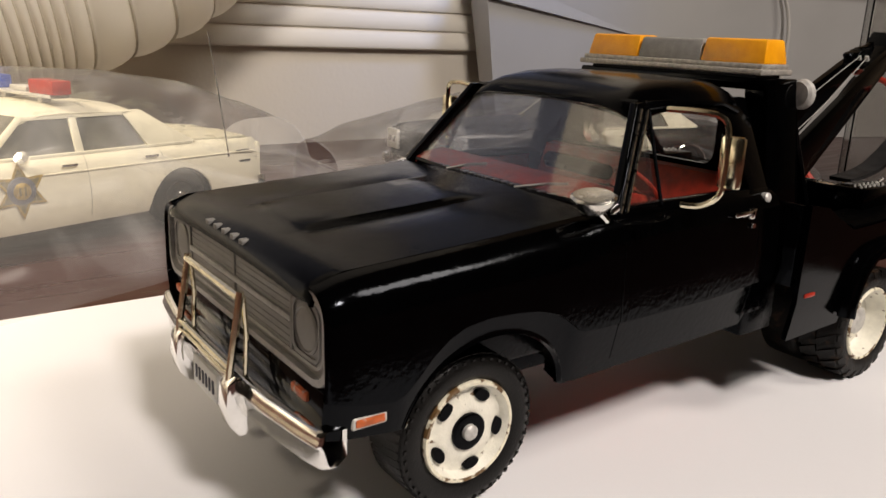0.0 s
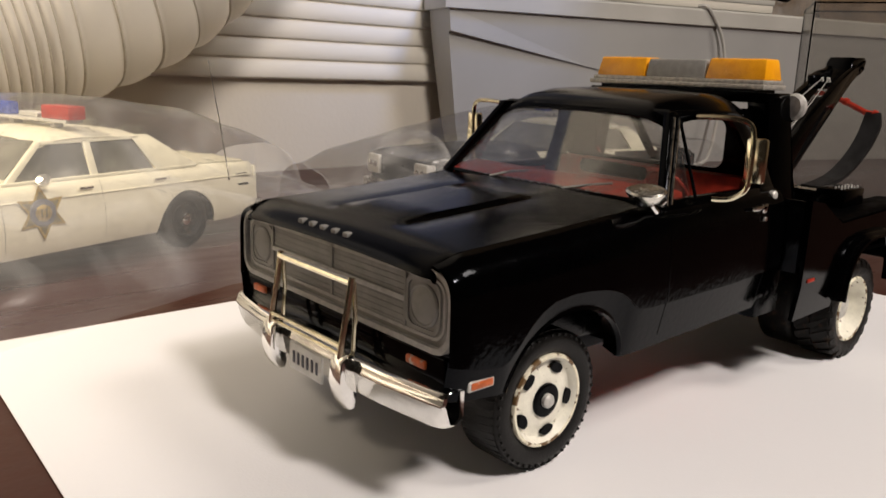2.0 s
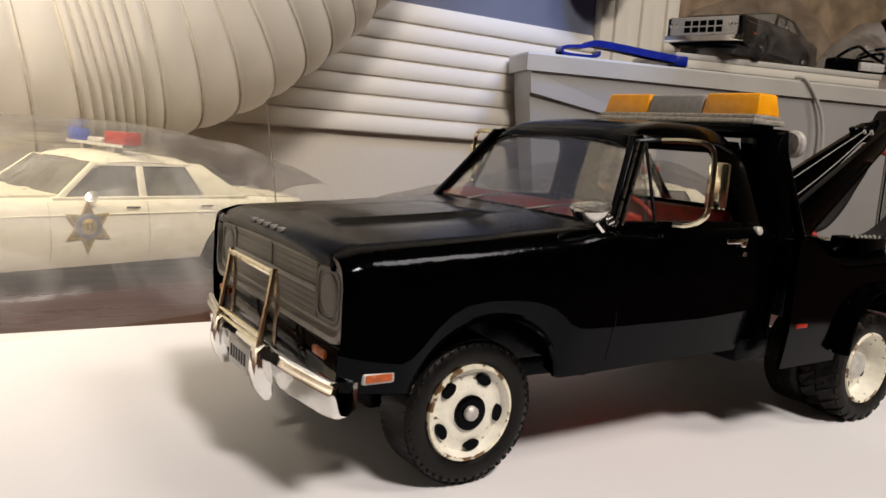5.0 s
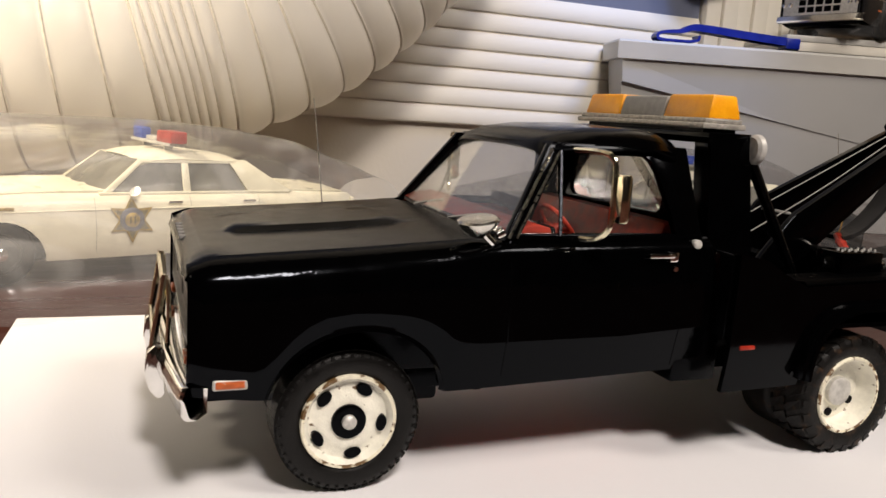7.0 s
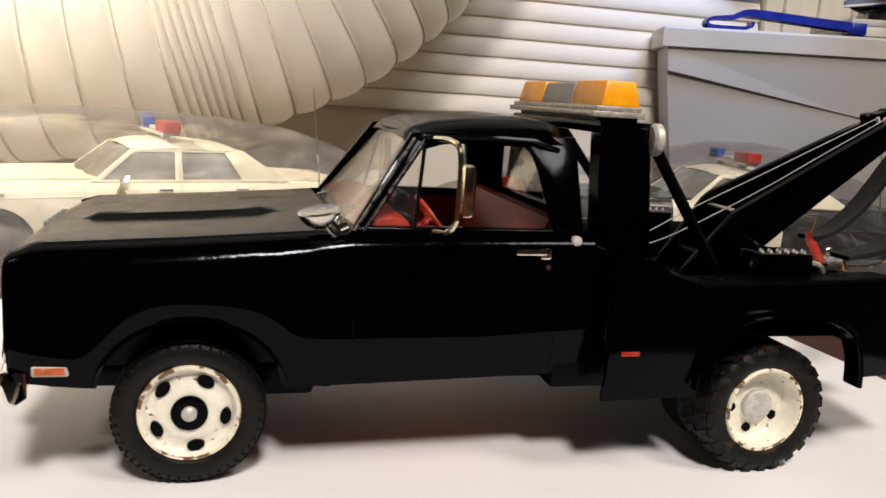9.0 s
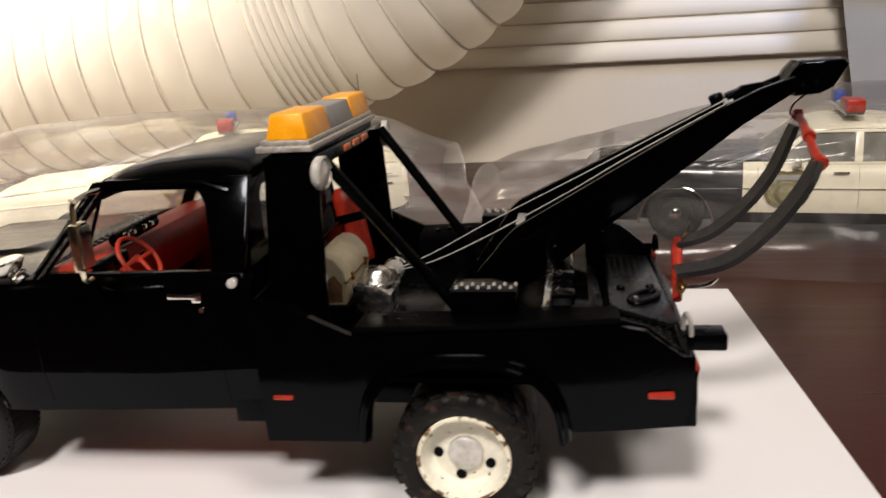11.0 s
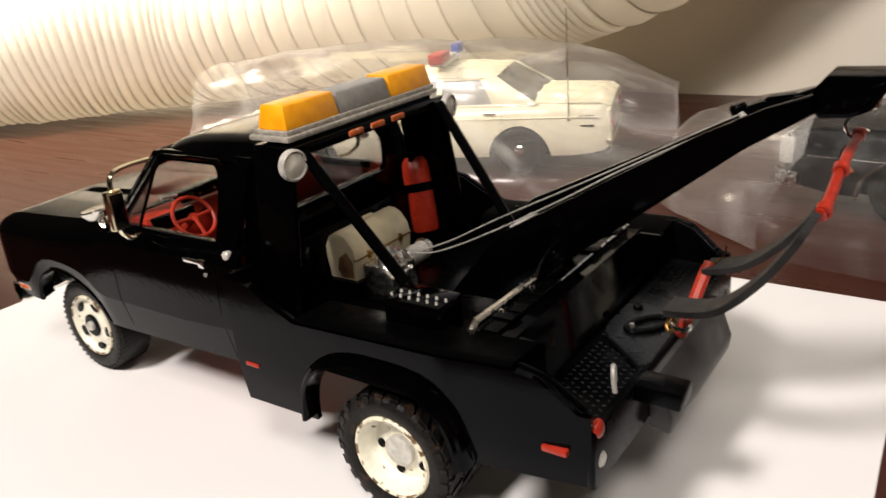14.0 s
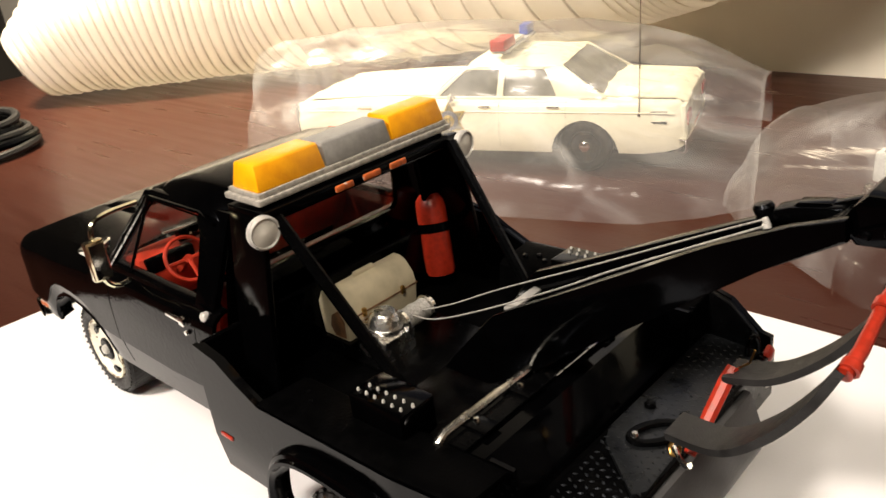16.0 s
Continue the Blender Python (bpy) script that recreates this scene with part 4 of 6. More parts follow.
part("bed_well", box(B(), 124, 150, -30, 30, 36.1, 38.4, 0.4), SATIN, truck)
bm = B()
box(bm, 166, 181.5, -42.5, 42.5, 34.8, 36, 0.2)
deck = part("rear_deck", bm, SATIN, truck, "black diamond-plate rear deck")
bm = B()
for i in range(8):
    for j in range(44):
        x, y = 167.4 + i * 1.85, -41 + j * 1.9 + (i % 2) * 0.95
        z = 37.3 if y > -7 + 0.75 * (167.6 - x) else 36.0
        dx, dy = (0.7, 0.45) if (i + j) % 2 else (0.7, -0.45)
        top = bm.verts.new((x, y, z + (0.12 if z > 37 else 0.18)))
        ring = [bm.verts.new(p) for p in ((x - dx, y - dy, z - 0.05), (x + dy * 0.5, y - dx * 0.5, z - 0.05), (x + dx, y + dy, z - 0.05), (x - dy * 0.5, y + dx * 0.5, z - 0.05))]
        for k in range(4):
            bm.faces.new((ring[k], ring[(k + 1) % 4], top))
tagged(part("deck_tread", bm, DECK, deck, smooth=False), kind="stuff")
part("deck_plate", prism(B(), [(166.0, 42.6), (178.8, 42.6), (181.2, -14.0), (179.4, -16.4), (167.6, -6.0), (166.0, -2.0)], lambda a, c: (a, c, 36.0), lambda a, c: (a, c, 37.3), 0.25), DECK, truck)
part("plate_rim", tube(B(), [(166.4, 42.4, 37.6), (178.6, 42.4, 37.6)], 0.5, 6), FLECKCHROME, truck)
for x, y in ((169.4, 8.4), (177.0, 8.8)):
    part("deck_bolt", lathe(B(), [(0, 1.1), (0.8, 1.0), (1.2, 0.5), (1.25, -0.2)], (x, y, 37.4), (0, 0, 1), 10), SATIN, truck)
part("deck_ring", tube(B(), [Vector((174.9, 0.8, 37.9)) + 5.4 * math.cos(k * math.tau / 24) * Vector((0.56, 0.83, 0)) + 2.7 * math.sin(k * math.tau / 24) * Vector((0.83, -0.56, 0)) for k in range(24)], 0.95, 8, closed=True, flat=0.7), SATIN, truck, "oval black deck ring")
part("ring_stud", lathe(B(), [(0, 0.8), (0.6, 0.7), (0.9, 0.1), (0.9, -0.4)], (172.4, -3.0, 38.6), (0, 0, 1), 10), FLECKCHROME, truck)
gh = part("deck_handle", box(B(), 163, 174.5, 41.0, 42.4, 38.6, 39.5, 0.3), BARGREY, truck, "flat silver grab handle")
part("handle_foot", box(B(), 164, 174, 41.4, 42.2, 36.8, 38.7), BLACK, gh)
part("rear_panel", box(B(), 179.8, 181.6, -43, 43, 24.6, 37.2, 0.5), SATIN, truck)
part("push_block", box(B(), 181, 191.0, -23.9, -17.1, 33.4, 37.4, 0.6), SATIN, truck, "black square push block at the rear")
bm = B()
prism(bm, [(181.5, 35.4), (183.0, 35.2), (186.6, 25.4), (186.0, 21.6), (181.5, 22.5)], lambda a, c: (a, -15.6, c), lambda a, c: (a, 27.0, c), 0.4)
part("rear_bumper", bm, STEPGREY, truck, "dark grey rear bumper face")
part("under_cab_box", box(B(), 79, 92, -39.5, 39.5, 21.5, 34, 0.5), SATIN, truck)
part("bed_front_wall", box(B(), 88.4, 89.8, -45, 45, 34, 54, 0.3), BLACK, truck)

# light tower behind the cab
tower = part("light_tower", box(B(), 89.0, 102.2, -30.8, 30.8, 79.0, 81.8, 0.5), BLACK, truck, "black light tower behind the cab")
for s in (-1, 1):
    ty = lambda c: lerp([(36, 37.4), (54, 35.2), (80, 31.0)], c)
    bm = B()
    prism(bm, [(88.8, 37), (103.0, 37), (102.2, 56), (101.8, 80.6), (89.4, 80.6)], lambda a, c: (a, s * ty(c), c), lambda a, c: (a, s * (ty(c) - 1.4), c), 0.3)
    part("tower_post", bm, BLACK, tower)
    bm = B()
    prism(bm, [(35.4, 50), (30.8, 80), (24.5, 80), (28.5, 50)], lambda a, c: (89.6, s * a, c), lambda a, c: (91.0, s * a, c), 0.2)
    part("tower_flange", bm, BLACK, tower)
    part("tower_strut", tube(B(), [(102.4, s * 27.6, 80.0), (127.0, s * 23.4, 47.4), (134.6, s * 22.2, 37.0)], 1.45, 8), SATIN, tower)
    sp = part("work_lamp", lathe(B(), [(0, -0.4), (3.0, -0.2), (3.7, 0.5), (3.75, 1.8), (3.3, 2.2), (3.0, 1.7)], (101.6, s * 31.6, 78.2), (1, s * 0.12, 0), 24), SILVER, tower, "round silver work lamp facing the rear")
    part("lamp_lens", lathe(B(), [(3.05, 1.6), (1.6, 2.2), (0, 2.4)], (101.6, s * 31.6, 78.2), (1, s * 0.12, 0), 20), mat("frosted_lens", (0.6, 0.58, 0.52), 0.35) if s < 0 else bpy.data.materials["frosted_lens"], sp)
for y in (-8.5, 0, 8.5):
    part("tower_marker", box(B(), 101.9, 102.8, y - 2.7, y + 2.7, 79.6, 81.2, 0.4), ORANGE, tower, "small orange marker lamp")

# warning light bar
bar = part("light_bar", box(B(), 87.4, 100.6, -30.0, 30.0, 82.6, 84.0, 0.35), BARBASE, truck, "amber and grey warning light bar on a scuffed silver base")
part("bar_step", box(B(), 88.4, 99.9, -29.3, 29.3, 84.0, 85.2, 0.3), BARBASE, bar)
part("bar_foot", box(B(), 90, 100, -27, 27, 81.4, 82.8), SATIN, bar)


def lens(name, y0, y1, h, material, in0, in1):
    bm = B()
    lo = [(89.6, y0, 85.1), (99.6, y0, 85.1), (99.6, y1, 85.1), (89.6, y1, 85.1)]
    hi = [(90.9, y0 + in0, 85.1 + h), (98.3, y0 + in0, 85.1 + h), (98.3, y1 - in1, 85.1 + h), (90.9, y1 - in1, 85.1 + h)]
    a = [bm.verts.new(p) for p in lo]
    c = [bm.verts.new(p) for p in hi]
    bm.faces.new(a[::-1])
    bm.faces.new(c)
    for i in range(4):
        bm.faces.new((a[i], a[(i + 1) % 4], c[(i + 1) % 4], c[i]))
    bmesh.ops.bevel(bm, geom=bm.edges[:], offset=0.6, segments=2, affect="EDGES", profile=0.5)
    return part(name, bm, material, bar)


lens("amber_lens", -29.0, -10.4, 5.9, AMBER, 0.8, 0.5)["label"] = "solid amber painted lens"
lens("amber_lens", 10.4, 29.0, 5.9, AMBER, 0.5, 0.8)["label"] = "solid amber painted lens"
lens("centre_cover", -10.2, 10.2, 5.5, BARGREY, 0.3, 0.3)["label"] = "flat grey centre cover"

# gear on the bed
part("extinguisher", lathe(B(), [(0, 23.5), (2.6, 23.2), (3.9, 21.6), (4.2, 19), (4.2, 2), (3.8, 0.4), (2.5, 0)], (94.0, 26.8, 40.0), (-0.22, 0.16, 0.96), 22), REDLENS, truck, "red fire extinguisher strapped to the tower")
part("extinguisher_strap", lathe(B(), [(4.3, 15.2), (4.5, 15.0), (4.5, 12.8), (4.3, 12.6)], (94.0, 26.8, 40.0), (-0.22, 0.16, 0.96), 22), SATIN, truck)
bm = B()
prism(bm, [(90.6, 40.6), (99.6, 40.6), (100.4, 46.6), (99.8, 49.6), (97.4, 52.6), (95.4, 53.5), (93.4, 53.5), (91.6, 52.4), (90.0, 49.6), (89.8, 46.6)], lambda a, c: (a, -13.0, c), lambda a, c: (a, 11.2, c), 0.5)
tb = part("toolbox", bm, BOX, truck, "bone-coloured plastic toolbox with a brown-stained end")
part("lid_seam", box(B(), 99.6, 100.55, -13.1, 11.3, 46.4, 46.8), STAIN, tb)
part("end_stain", prism(B(), [(95.0, 41.2), (99.0, 41.4), (99.2, 46.0), (97.2, 48.6), (94.6, 46.8), (93.6, 43.4)], lambda a, c: (a, -12.9, c), lambda a, c: (a, -13.12, c), 0.05), STAIN, tb, "brown stain on the box end")
part("box_handle", prism(B(), [(-4.6, 53.3), (-4.0, 54.5), (2.2, 54.5), (2.8, 53.3)], lambda a, c: (93.8, a, c), lambda a, c: (95.0, a, c), 0.2), BOX, tb)
for y in (-7.5, 6):
    part("box_latch", box(B(), 100.0, 101.0, y - 0.6, y + 0.6, 45.6, 47.8, 0.25), BRASS, tb)
part("toolbox_shelf", box(B(), 90, 101, -14, 12, 36.2, 40.6), SATIN, truck)
wn = part("winch", prism(B(), [(101.4, 37.4), (111.4, 37.4), (111.4, 43.0), (107.5, 45.4), (101.4, 45.4)], lambda a, c: (a, -12, c), lambda a, c: (a, -1.5, c), 0.6), CRINKLE, truck, "chrome winch with thread wound on the drum")
part("winch_drum", lathe(B(), [(0, -5), (3.2, -5), (3.2, -4.2), (2.2, -4), (2.2, 4), (3.2, 4.2), (3.2, 5), (0, 5)], (109.0, 1.0, 44.6), (0, 1, 0), 18), CHROME, wn)
part("drum_thread", lathe(B(), [(2.2, -4), (2.7, -3.6), (2.5, -2), (2.8, 0), (2.5, 2), (2.7, 3.6), (2.2, 4)], (109.0, 1.0, 44.6), (0, 1, 0), 16), STRING, wn)
part("winch_motor", lathe(B(), [(0, 5.2), (2.6, 4.8), (3.9, 3.4), (4.3, 1.6), (4.5, 1.4), (4.5, 0.6), (4.2, 0.4), (4.2, -3.0), (4.5, -3.2), (4.5, -4.2)], (106.6, -6.6, 43.8), (0.1, 0, 1), 22), CRINKLE, wn, "round-topped chrome winch motor")
for i in range(4):
    part("winch_bolt", lathe(B(), [(0, 0.6), (0.5, 0.5), (0.6, -0.2)], (102.4 + (i % 2) * 7.6, -10.6 + (i // 2) * 7.6, 44.0 - (i % 2) * 0.6), (0.3, 0, 0.95), 8), CHROME, wn)
part("winch_base", box(B(), 100, 124, -14, 14, 36, 37.4, 0.3), SATIN, truck)


# boom: two side rails, open between
def rail_y(x):
    return lerp([(128, 8.6), (160, 7.8), (207, 6.0)], x)


bm = B()
prism(bm, [(193, 84.0), (204.5, 90.8), (206.8, 90.0), (196, 82.8)], lambda a, c: (a, -5.4, c), lambda a, c: (a, 5.4, c), 0.3)
boom = part("boom", bm, SATIN, truck, "long tapered black tow boom made of two open rails", angle=30)
part("cross_tube", tube(B(), [(150, -7, 52.0), (150, 7, 53.0)], 1.1, 8), SATIN, boom)
part("cross_tube", tube(B(), [(135, -7.2, 46.5), (135, 7.2, 46.5)], 1.2, 8), SATIN, boom)
for s, up in ((-1, 0.0), (1, 1.0)):
    poly = [(127.5, 41.0), (130.4, 44.6), (141.2, 57.4 + 3.4 * up), (143.4, 59.2 + 3.6 * up), (188, 84.6 - 0.3 * up), (199, 89.8 - 0.6 * up), (206.5, 92.4), (207, 89.0), (195.6, 82.0), (159.4, 54.4), (150, 46.8), (140, 41.0)]
    bm = B()
    prism(bm, poly, lambda a, c: (a, s * rail_y(a), c), lambda a, c: (a, s * (rail_y(a) - 2.2), c), 0.45)
    part("boom_rail", bm, BLACK, boom, angle=30)
bm = B()
prism(bm, [(204.6, 90.4), (206.4, 93.2), (208.2, 95.4), (217.6, 95.6), (218.6, 94.4), (215.6, 89.4), (212.6, 88.0), (207.4, 87.6)], lambda a, c: (a, -3.4, c), lambda a, c: (a, 6.6, c), 0.6)
part("boom_head", bm, BLACK, boom)
for s in (-1, 1):
    part("cheek_plate", prism(B(), [(206.6, 89.8), (212.4, 92.4), (217.8, 94.6), (215.4, 89.9), (212.2, 88.7), (208.0, 88.5)], lambda a, c: (a, 1.6 + s * 4.95, c), lambda a, c: (a, 1.6 + s * 5.6, c), 0.2), BLACK, boom)
    for x, z in ((208.8, 89.8), (211.6, 90.6), (214.8, 91.4)):
        part("head_bolt", lathe(B(), [(0, 0.7), (0.5, 0.6), (0.75, 0.1), (0.75, -0.3)], (x, 1.6 + s * 5.6, z), (0, s, 0), 8), SATIN, boom)
part("head_roller", tube(B(), [(213.8, -2.8, 93.0), (213.8, 6.0, 93.0)], 1.8, 12), SATIN, boom)
part("pulley_block", prism(B(), [(193.0, 86.2), (193.6, 88.2), (196.4, 89.2), (201.0, 90.0), (203.4, 90.6), (204.6, 89.8), (200.5, 87.8), (196.5, 86.6)], lambda a, c: (a, 2.4, c), lambda a, c: (a, 7.0, c), 0.5), SATIN, boom, "black pulley block on the boom")
part("block_cap", prism(B(), [(196.0, 89.0), (197.0, 89.9), (201.6, 90.6), (202.4, 90.0)], lambda a, c: (a, 3.2, c), lambda a, c: (a, 6.2, c), 0.25), BLACK, boom)
part("pulley_knob", lathe(B(), [(0, -1.9), (1.4, -1.8), (1.8, -1.2), (1.5, 0), (1.8, 1.2), (1.4, 1.8), (0, 1.9)], (191.6, 4.8, 86.4), (-0.3, 0, 0.95), 14), SATIN, boom)
part("pulley_pin", lathe(B(), [(0, 0.9), (0.6, 0.8), (0.8, -0.8)], (194.0, -0.4, 86.4), (-0.4, 0, 0.9), 10), SILVER, boom)
part("pulley_pin", lathe(B(), [(0, 0.7), (0.5, 0.6), (0.6, -0.8)], (193.0, 1.6, 86.6), (-0.4, 0, 0.9), 10), SILVER, boom)
for way in ([(110.6, -1.5, 46.2), (121, -4.0, 49.3), (134.7, -4.2, 55.5), (155.8, -4.2, 66.7), (171, -3.8, 75.4), (194, -0.5, 86.9)], [(111.4, 1.8, 46.0), (121, 3.0, 50.0), (136.4, 3.4, 58.2), (160, 3.0, 70.0), (181, 2.2, 80.9), (193, 1.6, 87.0)]):
    part("winch_cable", tube(B(), spline(way, 30), 0.19, 5), STRING, boom, "pale grey winch thread along the boom")
part("cable_clip", box(B(), 142.8, 145.0, -4.6, 8.2, 58.5, 59.3, 0.35), GRILLE, boom, "small silver cable clip")
for s in (-1, 1):
    for y in (13.6, 27.0):
        lug_plate = part("bracket_lug", box(B(), 151.2, 157.0, s * y - 2.2, s * y + 2.2, 48.3, 49.0, 0.25), SATIN, truck)
        part("bracket_bolt", lathe(B(), [(0, 0.8), (0.5, 0.7), (0.7, 0.2), (0.8, -0.3)], (153.4, s * y, 49.2), (0, 0, 1), 8), FLECKCHROME, lug_plate)
rod = part("brace_rod", tube(B(), [(151.1, -35.0, 45.6), (150.8, -34.8, 48.2), (151.0, -33.4, 49.3), (151.4, 0, 49.2), (151.8, 24, 49.0)], [1.0, 0.95, 0.85, 0.75, 0.7], 8), SOFTCHROME, truck, "thin chrome brace rod")
part("rod_foot", box(B(), 149.2, 152.8, -36.4, -33.6, 45.6, 47.4, 0.5), GOLDCHROME, rod)
part("strip_edge", tube(B(), [(156.5, -6, 48.3), (156.6, 33.5, 48.3)], 0.28, 6), FLECKCHROME, truck)

# tow sling
sling = part("tow_sling", tube(B(), [(210.8, -14.0, 73.4), (211.2, -9.0, 74.4), (211.4, -1.0, 78.0), (211.8, 5.0, 80.2), (212.2, 11.0, 81.4)], [1.25, 1.15, 1.0, 1.0, 0.9], 10), REDLENS, truck, "red sling bar with two black rubber straps hanging from the boom")
part("sling_eye", lathe(B(), [(0, -1.2), (1.3, -1.0), (1.5, 0), (1.3, 1.0), (0, 1.2)], (212.2, 11.6, 81.6), (1, 0, 0), 12), REDLENS, sling)
for y in (-12.6, -1.0):
    part("bar_band", lathe(B(), [(1.0, -0.9), (1.5, -0.8), (1.5, 0.8), (1.0, 0.9)], (211.2 + 0.03 * (y + 12), y, 74.0 + 0.36 * (y + 12.6)), (0, 0.94, 0.34), 12), REDLENS, sling)
part("hook_wire", tube(B(), spline([(216.4, 0.6, 91.0), (215.6, 2.0, 89.0), (212.5, 5.0, 87.6), (210.2, 8.6, 84.6), (210.4, 11.0, 81.6), (212.4, 12.6, 80.6), (213.6, 12.0, 82.4)], 24), 0.32, 6), CHROME, sling)
for s in (-1, 1):
    pts = spline([(210.6, -12.4, 74.4) if s < 0 else (210.8, 9.0, 79.4), (207.3, s * 13.0, 67.5), (201.0, 13.6 if s > 0 else -11.6, 58.3), (192.5, 13.8 if s > 0 else -8.5, 51.0 if s > 0 else 49.9), (183.8 if s > 0 else 181.6, 13.4 if s > 0 else -4.8, 48.6 if s > 0 else 46.2)], 22)
    rows = []
    for i, p in enumerate(pts):
        d = (pts[min(i + 1, 22)] - pts[max(i - 1, 0)]).normalized()
        nrm = Vector((d.z, 0, -d.x)).normalized()
        w = 3.6 * lerp([(0, 0.75), (4, 1), (18, 1), (22, 1.05)], i)
        rows.append([p + Vector((0, -w, 0)) + nrm * 0.7, p + Vector((0, w, 0)) + nrm * 0.7, p + Vector((0, w, 0)) - nrm * 0.7, p + Vector((0, -w, 0)) - nrm * 0.7])
    bm = B()
    sheet(bm, rows, cyclic=True)
    part("rubber_strap", bm, STRAP, sling)
part("lower_bar_red", tube(B(), [(184.4, 13.2, 49.8), (184.0, 11.0, 47.6), (183.4, 4.5, 42.0), (182.8, -1.0, 37.6)], [1.2, 1.5, 1.4, 1.2], 8), REDLENS, sling)
part("strap_wire", tube(B(), [(185.0, 13.6, 49.4), (187.0, 14.4, 51.0), (187.8, 14.6, 54.0)], 0.22, 5), BRASS, sling)
part("sling_chain", tube(B(), spline([(182.6, -5.4, 45.4), (183.6, -6.6, 42.6), (182.6, -7.6, 41.8), (181.8, -6.8, 42.8), (182.4, -5.8, 44.6)], 18), 0.4, 6), BRASS, sling, "short brass chain")
part("chain_hook", tube(B(), spline([(183.0, -7.4, 43.6), (185.6, -10.6, 44.4), (188.4, -13.6, 46.2), (189.6, -15.0, 48.0)], 14), [0.5] * 15, 7), SOFTCHROME, sling)


# ---- police cars in plastic bags ----
def car_profile(u):
    """Half width, sill, shoulder and top of the lower body at u along the car (front is +)."""
    w = lerp([(-110, 34), (-106, 36.5), (-90, 38.4), (-40, 39.6), (40, 39.6), (90, 38.2), (106, 36.4), (110, 34)], u)
    top = lerp([(-110, 33.0), (-106, 36.2), (-62, 37.8), (-50, 38.2), (34, 38.2), (50, 37.8), (98, 35.6), (107, 34.2), (110, 31)], u)
    low = lerp([(-110, 15), (-104, 11.5), (-90, 10), (90, 9.5), (104, 11.5), (110, 14)], u)
    return w, low, top


def flank(z):
    """How far the body side leans in at height z."""
    return lerp([(8, 3.2), (13, 1.0), (19, 0.0), (25, 0.2), (27, 0.9), (31, 1.4), (34, 2.2), (36.4, 4.0), (38.3, 7.5)], z)


